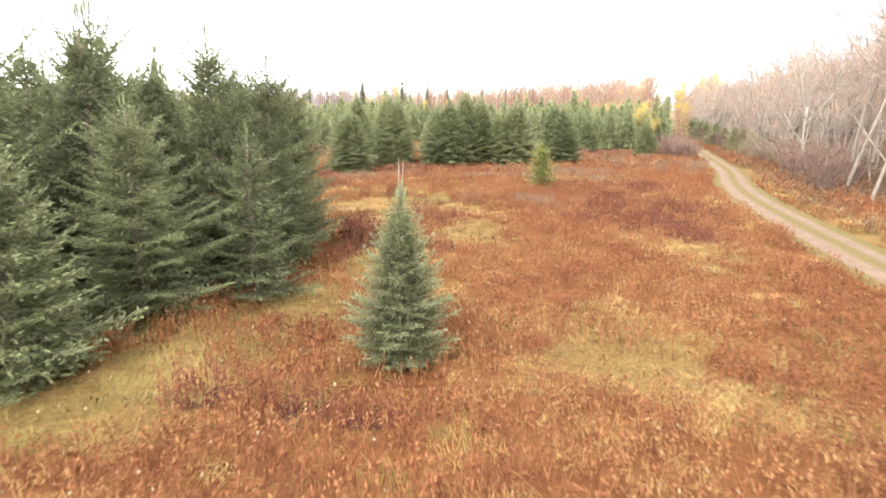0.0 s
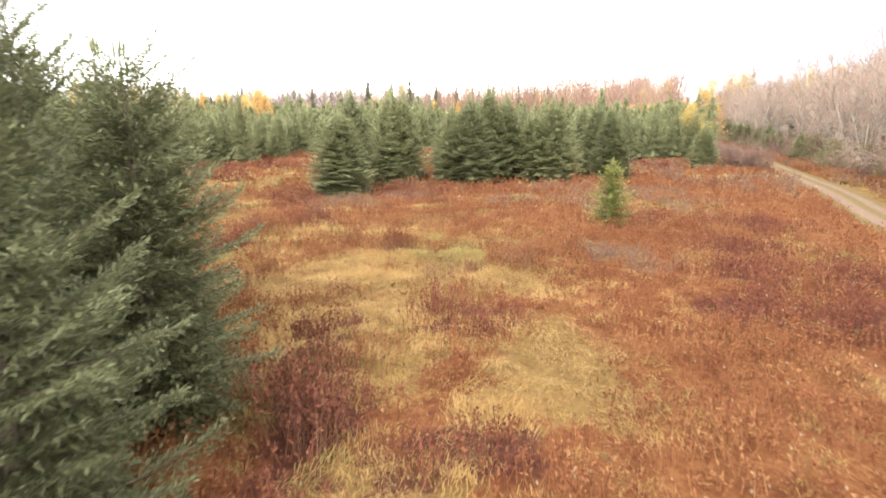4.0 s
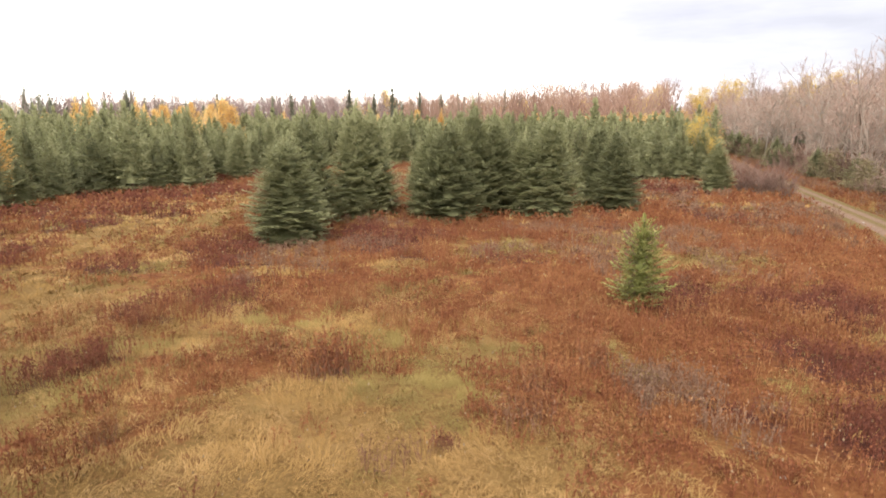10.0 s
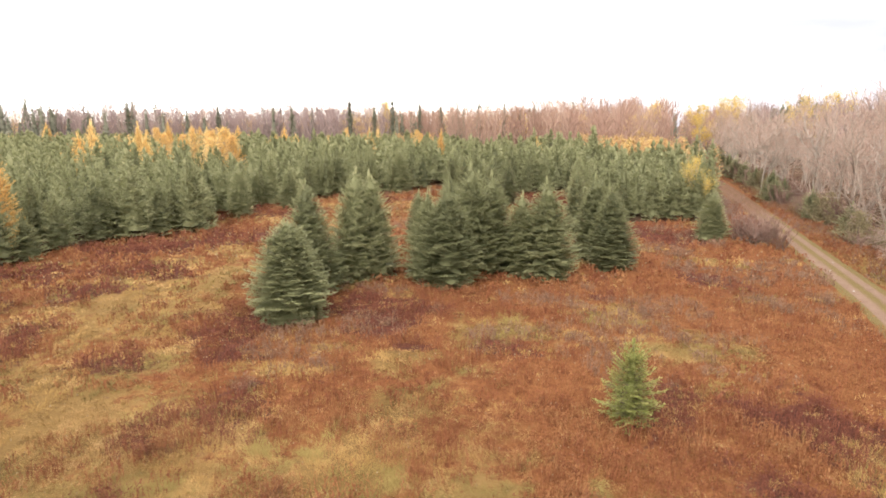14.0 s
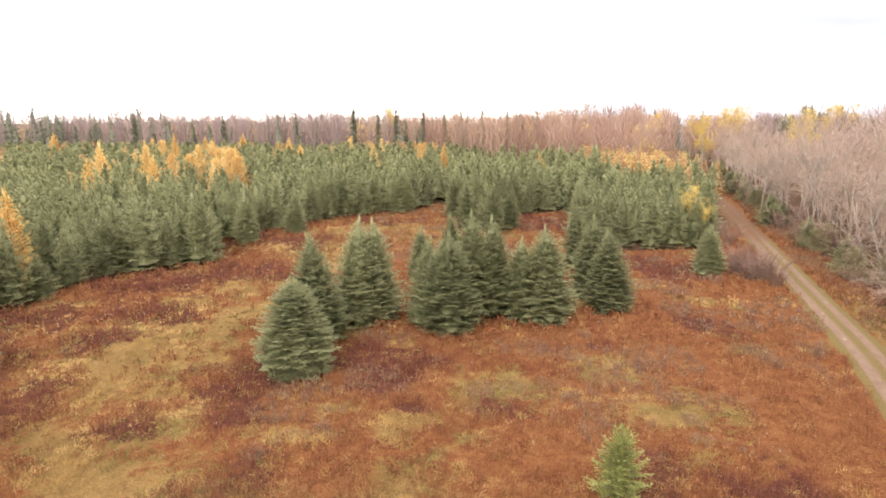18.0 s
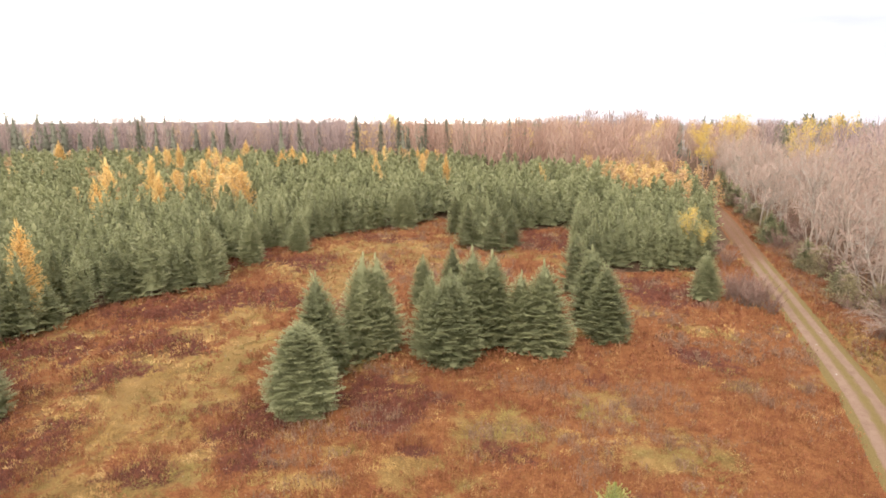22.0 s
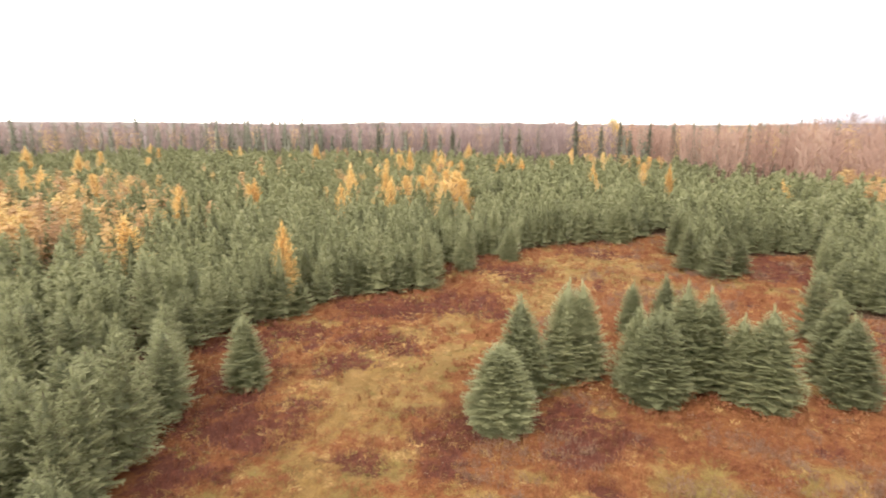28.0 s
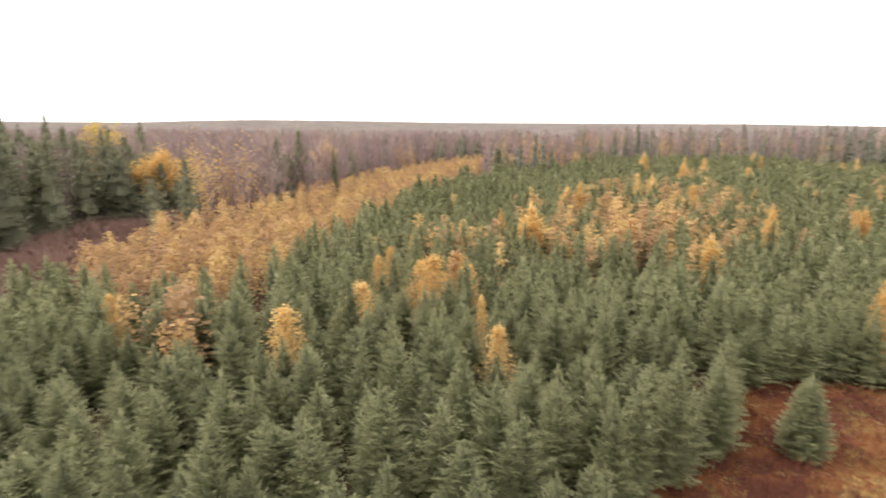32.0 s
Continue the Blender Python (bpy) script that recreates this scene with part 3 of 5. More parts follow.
def track():
    """The gravel track: two worn ruts with a low grassy crown between them and soft verges."""
    line = np.array(ROAD_LINE, float)
    seg = np.concatenate([[0], np.cumsum(np.hypot(*np.diff(line, axis=0).T))])
    s = np.arange(0, seg[-1], 0.7)
    # smooth the corners of the line
    px, py = np.interp(s, seg, line[:, 0]), np.interp(s, seg, line[:, 1])
    k = np.ones(15) / 15
    px, py = np.convolve(np.pad(px, 7, "edge"), k, "valid"), np.convolve(np.pad(py, 7, "edge"), k, "valid")
    dx, dy = np.gradient(px), np.gradient(py)
    ln = np.hypot(dx, dy)
    nx, ny = dy / ln, -dx / ln
    across = np.array([-1.5, -1.25, -1.05, -0.88, -0.6, -0.3, 0, 0.3, 0.6, 0.88, 1.05, 1.25, 1.5])
    height = np.array([-0.06, 0.045, 0.03, 0.005, 0.02, 0.055, 0.07, 0.055, 0.02, 0.005, 0.03, 0.045, -0.06])
    grown = np.array([1.6, 1.5, 1.15, 0.5, -0.15, 0.45, 0.85, 0.45, -0.15, 0.5, 1.15, 1.5, 1.6])
    X, Y = px[:, None] + nx[:, None] * across, py[:, None] + ny[:, None] * across
    jig = (value_noise(X.ravel(), Y.ravel(), 0.9, 31).reshape(X.shape) - 0.5) * 0.03
    Z = height + jig + 0.012
    n, m = X.shape
    i, j = np.meshgrid(np.arange(n - 1), np.arange(m - 1), indexing="ij")
    a = (i * m + j).ravel()
    return mesh_of("road", np.stack([X, Y, Z], -1).reshape(-1, 3), np.concatenate([np.stack([a, a + 1, a + m + 1], 1), np.stack([a, a + m + 1, a + m], 1)]), [ROAD], verge=np.tile(grown, n), leaves=np.clip((Y.ravel() - 80) / 14, 0, 1))


tagged(new("road", track()), "pale gravel farm track with two worn ruts and grassy verges", "road", kind="structure")


# ---------------------------------------------------------------- trees
def skirts(rng, height, radius, full, low, body, tiers, teeth, ragged):
    """Toothed skirts of boughs, tier over tier."""
    out = []
    for k in range(tiers):
        q = low + 0.02 + (0.93 - low) * k / tiers
        reach = radius * 1.12 * min(1.0, 0.80 + q * 2.5) * (1 - q) ** full * body
        ang = rng.uniform(0, 6.28) + (np.arange(teeth) + rng.uniform(-0.25, 0.25, teeth)) * 6.283 / teeth
        rr = reach * np.where(np.arange(teeth) % 2 == 0, rng.uniform(0.95, 1.25, teeth), rng.uniform(0.55, 0.75, teeth))
        rim = np.stack([np.cos(ang) * rr, np.sin(ang) * rr, q * height - 0.12 * rr + rng.normal(0, ragged, teeth)], 1)
        apex = np.array([[rng.normal(0, 0.03), rng.normal(0, 0.03), min(height * 0.99, q * height + max(1.6 * height / tiers, reach * 0.6))]])
        out.append((np.concatenate([apex, rim]), np.array([(0, 1 + j, 1 + (j + 1) % teeth) for j in range(teeth)])))
    return out


def far_spruce(rng, height, radius, tiers, teeth, tips, size, full=0.95, low=0.06):
    """A spruce for the rows farther off: toothed skirts with a bristle of upright shoots."""
    z = rng.uniform(low, 0.97, tips)
    reach = radius * 1.05 * np.minimum(1.0, 0.8 + z * 2.5) * (1 - z) ** full
    az_ = rng.uniform(0, 6.28, tips)
    r0 = reach * rng.uniform(0.55, 0.95, tips)
    base = np.stack([np.cos(az_) * r0, np.sin(az_) * r0, z * height], 1)
    w = unit(np.stack([np.cos(az_) * 0.8, np.sin(az_) * 0.8, 0.25 + z * 0.9], 1) + rng.normal(0, 0.2, (tips, 3)))
    ln = size * rng.uniform(0.7, 1.3, tips)
    lead = spikes(np.array([[0, 0, 0.9 * height], [0.05, 0, 0.88 * height]]), unit(np.array([[0.02, 0.01, 1.0], [0.12, 0.1, 1.0]])), np.array([0.14, 0.09]) * height, 0.09, np.array([[1.0, 0, 0], [0, 1.0, 0]]))
    return join([lead, *skirts(rng, height, radius, full, low, 0.58, tiers, teeth, height * 0.02), diamonds(base, w, ln, ln * 0.4, unit(np.cross(w, np.array([0, 0, 1.0]) + rng.normal(0, 0.4, (tips, 3)))))])


def plumed_birch(rng, height, radius, boughs, each, leaf, solid=True):
    """A young birch: steep whippy boughs round a slender stem, fine leaves along their outer halves. Returns the wood and the leaves."""
    wood = [tube([(0, 0, -0.2), (0.05, 0.02, height * 0.4), (-0.03, 0.04, height * 0.75), (0, 0, height * 0.97)], [0.055, 0.042, 0.024, 0.006], 5)] if solid else []
    tips = []
    for u in rng.uniform(0.22, 1.0, boughs):
        az = rng.uniform(0, 6.28)
        reach = radius * rng.uniform(0.35, 1.1) * min(1.0, (1 - u) * 2.0 + 0.06) ** 0.8 * min(1.0, 0.35 + u * 1.5)
        rise = min(u * height * 0.85, reach * rng.uniform(0.7, 1.9) + 0.2)
        out = np.array([math.cos(az), math.sin(az), 0.0])
        a, b, c = np.array([0, 0, u * height - rise]), out * reach * 0.58 + (0, 0, u * height - rise * 0.58), out * reach + (0, 0, u * height)
        if solid:
            wood.append(tube([a, b, c], [0.012, 0.008, 0.003], 3))
        t = rng.uniform(0.12, 1.0, (each, 1))
        tips.append((1 - t) ** 2 * a + 2 * t * (1 - t) * b + t * t * c + rng.normal(0, 0.05 * radius + 0.06, (each, 3)))
    return (join(wood) if solid else None), leaves_at(rng, np.concatenate(tips), 1, leaf, 0.04)


def whorled_tree(rng, height, radius, step, spacing, seg, width, full=0.8, low=0.03, droop=-0.14, lift=0.6, hem=0.75, ragged=0.1, per=7, body=0.4, limbs=False, thin=0.0, between=0.6, fan=0.42, upright=9, leader=0.07, inner=0.1, crest=0.035, close=0.5, loose=0.22, fill=0, self_shade=0.0):
    """A spruce: trunk, and whorls of flat feathered boughs whose tips turn up. Returns the wood, and the crown with its
    growth tone and painted inner shade.
    """
    wood = [tube([(0, 0, -0.25), (0.02, 0, height * 0.3), (0, 0.02, height * 0.7), (0, 0, height)], [radius * 0.05 + 0.02, radius * 0.042 + 0.015, radius * 0.022 + 0.008, 0.006], 7)]
    pos, way, size, side, growth_shade = [], [], [], [], []
    z = height * low + 0.1
    turn = 0
    while z < height * 0.955:
        q = z / height
        prof = radius * min(1.0, hem + q * 2.2) * (1 - q) ** full + crest * radius * min(1.0, (1 - q) * 6)
        turn += 1
        minor = turn % 2 == 0
        count = max(4, per - minor * 1 - (q > 0.8) * 2)
        start = rng.uniform(0, 6.28)
        for b_ in range(count):
            if thin and q < 0.32 and rng.uniform() < thin * (1 - q / 0.32):
                continue
            az = start + b_ * 6.283 / count + rng.normal(0, 0.16)
            ln = prof * (between if minor else 1.0) * max(0.55, 1 + rng.normal(0, ragged))
            rise = droop + (lift - droop) * q ** 1.3 + rng.normal(0, 0.07)
            up = 0.20 + 0.1 * q
            out, across = np.array([math.cos(az), math.sin(az), 0.0]), np.array([-math.sin(az), math.cos(az), 0.0])
            z0 = z + rng.normal(0, step * 0.16)
            if limbs and ln > 0.5:
                wood.append(tube([(0, 0, z0), out * ln * 0.5 + (0, 0, z0 + ln * (rise * 0.5 + up * 0.25)), out * ln * 0.9 + (0, 0, z0 + ln * (rise * 0.9 + up * 0.81))], [0.008 + 0.008 * ln, 0.006 + 0.004 * ln, 0.003], 3))
            n = max(2, int(ln * 0.8 / spacing))
            s = np.repeat(np.linspace(0.2, 0.95, n), 2) + rng.normal(0, 0.25 / n, 2 * n)
            sg = np.tile([1.0, -1.0], n)
            long = (fan * ln * np.clip(1.05 - s, 0.05, 1) ** 0.75 + 0.5 * seg) * rng.uniform(0.7, 1.15, 2 * n)
            many = np.maximum(1, np.round(long / seg)).astype(int)
            k = np.repeat(np.arange(2 * n), many)
            j = np.arange(len(k)) - np.repeat(np.cumsum(many) - many, many)
            d = out * 0.62 + across[None] * (sg * rng.uniform(0.55, 1.0, 2 * n))[:, None]
            d[:, 2] = rise * 0.6 + up * s + rng.normal(0, 0.10, 2 * n)
            d = unit(d)
            p = out * (ln * s)[k, None] + d[k] * (seg * j)[:, None]
            p[:, 2] += z0 + ln * (rise * s + up * s * s)[k] - 0.10 * seg * j + rng.normal(0, 0.16 * seg, len(k))
            w = unit(d[k] + rng.normal(0, loose, (len(k), 3)) + (0, 0, 0.08))
            # the bough's own spine
            m = max(2, int(ln * 0.75 / seg))
            t = np.linspace(0.28, 1.0, m)
            spine = out * (ln * t - seg * 0.3)[:, None]
            spine[:, 2] += z0 + ln * (rise * t + up * t * t)
            ws = np.repeat(out[None], m, 0) + rng.normal(0, 0.12, (m, 3))
            ws[:, 2] += rise + up * t
            p, w = np.concatenate([p, spine]), np.concatenate([w, unit(ws)])
            pos.append(p), way.append(w)
            side.append(unit(np.cross(w, np.array([0, 0, 1.0]) + rng.normal(0, 0.38, w.shape))))
            size.append(seg * 1.4 * rng.uniform(0.75, 1.25, len(p)) * (0.6 + 0.4 * min(1.0, prof / (0.4 * radius))))
            # darker towards the trunk: inner shade painted in, palest on outer growth
            growth_shade.append(np.clip(np.hypot(p[:, 0], p[:, 1]) / max(prof, 0.05), 0, 1.15) ** 1.5 * 0.75 + 0.05)
        z += step * rng.uniform(0.85, 1.15) * (1.08 - close * q) * 0.5
    # the year's upright shoots round the leader
    k = upright + 4
    zz = np.concatenate([rng.uniform(height * 0.84, height * 0.97, upright), np.full(4, height * 0.97)])
    off = rng.normal(0, 0.03, (k, 2)) * radius
    w = unit(np.stack([rng.normal(0, 0.28, k), rng.normal(0, 0.28, k), np.ones(k)], 1) * np.concatenate([np.ones((upright, 1)), [[0.6]] * 4]))
    w[-4:] = unit(np.stack([rng.normal(0, 0.08, 4), rng.normal(0, 0.08, 4), np.ones(4)], 1))
    pos.append(np.column_stack([off, zz])), way.append(w), side.append(unit(np.cross(w, rng.normal(0, 1, (k, 3)))))
    size.append(np.concatenate([rng.uniform(0.5, 1.0, upright) * leader * height, np.full(4, leader * height * 1.25)])), growth_shade.append(np.full(k, 0.75))
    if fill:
        # filler sprays of old twigs deep in the crown, toned darkest to paint its shade
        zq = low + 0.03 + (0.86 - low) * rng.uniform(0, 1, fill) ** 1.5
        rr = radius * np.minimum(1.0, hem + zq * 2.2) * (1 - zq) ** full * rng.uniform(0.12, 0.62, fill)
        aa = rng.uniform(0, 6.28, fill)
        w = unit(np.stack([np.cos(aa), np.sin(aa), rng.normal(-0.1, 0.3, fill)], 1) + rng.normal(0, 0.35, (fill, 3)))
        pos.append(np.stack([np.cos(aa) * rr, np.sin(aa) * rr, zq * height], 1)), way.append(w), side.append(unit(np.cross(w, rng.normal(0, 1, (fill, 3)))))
        size.append(rng.uniform(2.2, 3.6, fill) * seg), growth_shade.append(np.full(fill, 0.0))
    size, growth_shade = np.concatenate(size), np.concatenate(growth_shade)
    wide_ = np.minimum(size * width, seg * 2.2 * width)
    crown = diamonds(np.concatenate(pos), np.concatenate(way), size, wide_, np.concatenate(side))
    # sprays toned down to stand in for the shade a dense crown casts on itself
    fresh = (growth_shade[:, None] * (1 - self_shade) + np.array([-0.18, 0.0, 0.2, 0.0])).ravel()
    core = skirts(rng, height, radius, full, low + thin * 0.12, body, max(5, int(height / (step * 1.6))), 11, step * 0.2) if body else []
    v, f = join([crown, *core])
    # one inner tone for the core skirts: painted shade, paler in far templates
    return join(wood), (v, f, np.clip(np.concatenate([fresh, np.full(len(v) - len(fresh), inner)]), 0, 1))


def branching(rng, height, spread, levels, forks, thick, first=0.3):
    """A bare broad-leaved tree: trunk and limbs as tubes, fine twigs as spikes. Returns wood, twigs, and the twigs' tips."""
    limbs, tb, tw, tl = [[]], [], [], []

    def grow(p, d, length, r, level):
        if level == 1:
            limbs.append([])
        wood = limbs[-1] if level else limbs[0]
        d = unit(d)
        bend = rng.normal(0, 0.10, 3)
        q1 = p + d * length * 0.5 + bend * length * 0.25
        q2 = p + d * length + bend * length * 0.6 + np.array([0, 0, 0.04 * length])
        if level < levels - 1:
            wood.append(tube([p, q1, q2], [r, r * 0.8, r * 0.6], 5 if level == 0 else 3))
        else:
            wood.append(tube([p, q2], [r, r * 0.4], 3))
        if level >= levels - 1:
            m = int(rng.integers(7, 11))
            s = rng.uniform(0.15, 1.0, (m, 1))
            tb.append(p + (q2 - p) * s)
            tw.append(unit(d * 0.9 + rng.normal(0, 0.55, (m, 3)) + np.array([0, 0, 0.25])))
            tl.append(rng.uniform(0.45, 1.1, m) * length * 0.8)
            return
        for k in range(forks + (level == 0) * 2):
            s = rng.uniform(first if level == 0 else 0.35, 1.0)
            at = p + (q2 - p) * s + bend * length * 0.3 * s
            az = rng.uniform(0, 6.28)
            side = unit(np.cross(d, (math.cos(az), math.sin(az), 0.3)))
            grow(at, d * rng.uniform(0.5, 0.9) + side * spread * rng.uniform(0.6, 1.2) + np.array([0, 0, 0.22]), length * rng.uniform(0.42, 0.62), r * 0.5, level + 1)
        grow(q2, d + rng.normal(0, 0.15, 3), length * 0.5, r * 0.55, level + 1)

    grow(np.array([0, 0, -0.2]), np.array([rng.normal(0, 0.06), rng.normal(0, 0.06), 1.0]), height * 0.62, thick, 0)
    tb, tw, tl = np.concatenate(tb), np.concatenate(tw), np.concatenate(tl)
    sd = unit(np.cross(tw, rng.normal(0, 1, tw.shape)))
    return [join(w_) for w_ in limbs], spikes(tb, tw, tl, np.full(len(tb), 0.028), sd), tb + tw * tl[:, None] * 0.6


def leaves_at(rng, tips, each, size, spread_):
    p = np.repeat(tips, each, 0) + rng.normal(0, spread_, (len(tips) * each, 3))
    w = unit(rng.normal(0, 1, p.shape))
    return diamonds(p, w, rng.uniform(0.7, 1.3, len(p)) * size, rng.uniform(0.6, 0.9, len(p)) * size, unit(np.cross(w, rng.normal(0, 1, p.shape))))


rng = np.random.default_rng(7)


def tree_thing(name, wood, crown, wood_material, crown_material, label, category, group=""):
    """A tree of two parts on an empty at its base."""
    ob = new(name)
    ob.empty_display_size = 0.3
    wood = wood if isinstance(wood, list) else [wood]
    for k, piece in enumerate(wood):
        part("limb" if k else "trunk", mesh_of("limb" if k else "trunk", *piece, [wood_material]), ob)
    part("crown", mesh_of("crown", *crown[:2], [crown_material], fresh=crown[2] if len(crown) > 2 else tip_and_shade(crown[1], len(crown[0]))), ob)
    return tagged(ob, label, category, group)


def sized(x, y, wide, tall, turn=None, sink=0.0):
    turn = rng.uniform(0, 360) if turn is None else turn
    return pose(x, y, float(lie(x, y)) - sink, rng.normal(0, 1.2), rng.normal(0, 1.2), turn) @ Matrix.Diagonal((wide, wide, tall, 1))


def stand(first, used, m):
    """The first tree itself at its first place, then copies of it."""
    if not used:
        first.matrix_basis = m
        return first
    ob = copy_thing(first, Matrix())
    ob.matrix_basis = m
    return ob


# ---- the tall old spruces beside the start
OLD_LABEL = "tall dense blue-green spruce in a row at the meadow's edge"
BIG = [tree_thing("spruce_tree", *whorled_tree(np.random.default_rng(s), 6.6, 2.6, 0.74, 0.07, 0.095, 0.36, f_, 0.02, -0.16, 0.7, ragged=0.18, per=8, body=0.0, fill=2600, limbs=True, between=0.7, thin=0.1, leader=0.06, crest=0.12, close=0.25, loose=0.42, self_shade=0.85), SPRUCE_BARK, NEEDLES_SHADED_OLD,
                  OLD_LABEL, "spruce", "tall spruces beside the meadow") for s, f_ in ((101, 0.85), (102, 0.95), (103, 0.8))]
FINE = tree_thing("spruce_tree", *whorled_tree(np.random.default_rng(107), 6.6, 2.5, 0.66, 0.046, 0.066, 0.36, 0.76, 0.02, -0.16, 0.7, ragged=0.13, per=9, body=0.0, fill=4500, limbs=True, between=0.72, thin=0.1, leader=0.06, crest=0.12, close=0.25, loose=0.42, self_shade=0.85), SPRUCE_BARK, NEEDLES_SHADED_OLD,
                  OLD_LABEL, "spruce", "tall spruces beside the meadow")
for k, (x, y, tall, wide) in enumerate([(-4.95, 17.4, 6.2, 1.8), (-6.5, 17.5, 7.0, 2.0), (-7.2, 21.6, 6.5, 1.9), (-6.9, 13.2, 4.9, 2.05)]):
    stand(FINE, k, sized(x, y, wide / 2.4, tall / 6.6))
used = [0, 0, 0]
for k, (x, y, tall, wide) in enumerate([(-7.6, 24.4, 6.2, 2.1), (-8.6, 14.7, 7.0, 2.1), (-9.7, 16.6, 7.4, 2.2), (-9.8, 12.6, 7.2, 2.2), (-8.6, 18.8, 6.4, 2.2), (-10.6, 19.4, 6.6, 2.3), (-11.6, 14.8, 6.8, 2.4), (-12.6, 18.6, 7.0, 2.4),
                                        (-14.0, 14.0, 7.0, 2.4), (-12.4, 9.4, 7.0, 2.4), (-10.2, 22.4, 6.3, 2.3), (-12.6, 25.4, 6.4, 2.3), (-11.4, 6.0, 6.6, 2.4)]):
    v = k % 3
    stand(BIG[v], used[v], sized(x, y, wide / 2.5, tall / 6.6))
    used[v] += 1
blunt = tree_thing("spruce_tree", *whorled_tree(np.random.default_rng(109), 5.7, 2.0, 0.52, 0.05, 0.068, 0.36, 0.52, 0.02, -0.16, 0.7, ragged=0.14, per=10, body=0.0, fill=4000, limbs=True, between=0.75, leader=0.07, loose=0.42, self_shade=0.85), SPRUCE_BARK, NEEDLES_SHADED_OLD,
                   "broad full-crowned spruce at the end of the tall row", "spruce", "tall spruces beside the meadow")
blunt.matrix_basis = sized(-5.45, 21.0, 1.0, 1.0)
slim = tree_thing("spruce_tree", *whorled_tree(np.random.default_rng(108), 4.3, 1.4, 0.48, 0.048, 0.066, 0.35, 0.85, 0.03, -0.15, 0.7, ragged=0.16, per=9, body=0.0, fill=1500, limbs=True, between=0.6, crest=0.08, close=0.3, loose=0.42, self_shade=0.7), SPRUCE_BARK, NEEDLES_SHADED_OLD,
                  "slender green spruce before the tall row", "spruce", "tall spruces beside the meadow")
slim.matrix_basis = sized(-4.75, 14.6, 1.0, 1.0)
front = tree_thing("spruce_tree", *whorled_tree(np.random.default_rng(104), 4.4, 2.05, 0.52, 0.06, 0.08, 0.34, 0.75, 0.02, -0.16, 0.7, ragged=0.12, per=9, body=0.0, fill=2500, limbs=True, between=0.75, loose=0.4, self_shade=0.6), SPRUCE_BARK, NEEDLES_SHADED_OLD,
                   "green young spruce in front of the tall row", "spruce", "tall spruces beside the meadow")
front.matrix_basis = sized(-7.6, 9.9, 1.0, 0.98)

# ---- single spruces on the meadow
pale = tree_thing("spruce_tree", *whorled_tree(np.random.default_rng(105), 3.15, 1.26, 0.20, 0.04, 0.045, 0.36, 0.96, 0.01, -0.12, 0.9, hem=0.5, ragged=0.10, per=11, body=0.0, fill=1500, limbs=True, between=0.8, upright=20, leader=0.10, loose=0.4), SPRUCE_BARK, NEEDLES_PALE,
                  "small pale blue-green spruce with a bare leader, alone on the meadow", "spruce")
part("leader", mesh_of("leader", *join([tube([(0, 0, 2.9), (0.03, 0.01, 3.35), (0.02, 0.0, 3.75)], [0.014, 0.010, 0.004], 5), tube([(0, 0, 3.0), (-0.05, 0.02, 3.4), (-0.06, 0.03, 3.7)], [0.011, 0.008, 0.003], 5)]), [GREY_BARK]), pale, "bare pale twin leader shoots")
pale.matrix_basis = sized(-0.7, 10.05, 1.0, 1.0)
little = tree_thing("spruce_tree", *whorled_tree(np.random.default_rng(106), 3.0, 1.1, 0.26, 0.065, 0.085, 0.38, 0.72, 0.02, -0.12, 0.9, hem=0.7, ragged=0.16, per=7, body=0.25, limbs=True, between=0.75), SPRUCE_BARK, NEEDLES_FRESH,
                    "small fresh green spruce standing alone in russet brush", "spruce")
little.matrix_basis = sized(6.7, 38.7, 1.0, 1.0)

MID = [tree_thing("spruce_tree", *whorled_tree(np.random.default_rng(s), 6.0, 1.75, 0.44, 0.095, 0.115, 0.40, f_, 0.05, -0.14, 0.65, ragged=0.16, per=9, body=0.45, limbs=True, between=0.8, thin=0.35, inner=0.08, self_shade=0.04), SPRUCE_BARK, NEEDLES,
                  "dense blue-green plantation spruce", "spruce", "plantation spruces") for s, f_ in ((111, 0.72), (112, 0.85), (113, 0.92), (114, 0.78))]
MID_BACK = [tree_thing("spruce_tree", *whorled_tree(np.random.default_rng(s), 6.0, 1.75, 0.50, 0.125, 0.15, 0.42, f_, 0.05, -0.14, 0.65, ragged=0.16, per=8, body=0.48, between=0.8, thin=0.35, inner=0.08, self_shade=0.04), SPRUCE_BARK, NEEDLES,
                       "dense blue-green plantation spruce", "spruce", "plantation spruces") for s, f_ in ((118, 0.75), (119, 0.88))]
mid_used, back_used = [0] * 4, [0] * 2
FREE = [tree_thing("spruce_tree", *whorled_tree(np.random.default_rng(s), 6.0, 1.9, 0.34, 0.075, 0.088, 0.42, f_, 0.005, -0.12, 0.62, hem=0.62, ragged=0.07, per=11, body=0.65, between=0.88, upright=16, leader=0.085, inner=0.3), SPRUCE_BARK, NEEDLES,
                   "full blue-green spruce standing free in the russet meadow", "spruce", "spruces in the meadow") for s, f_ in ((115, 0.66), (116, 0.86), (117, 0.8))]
free_used = [0] * 3


def mid_spruce(x, y, tall, wide, label="", group=""):
    v = int(rng.integers(0, 4))
    ob = stand(MID[v], mid_used[v], sized(x, y, wide / 1.75, tall / 6.0))
    mid_used[v] += 1
    if label:
        tagged(ob, label, "spruce", group)
    return ob


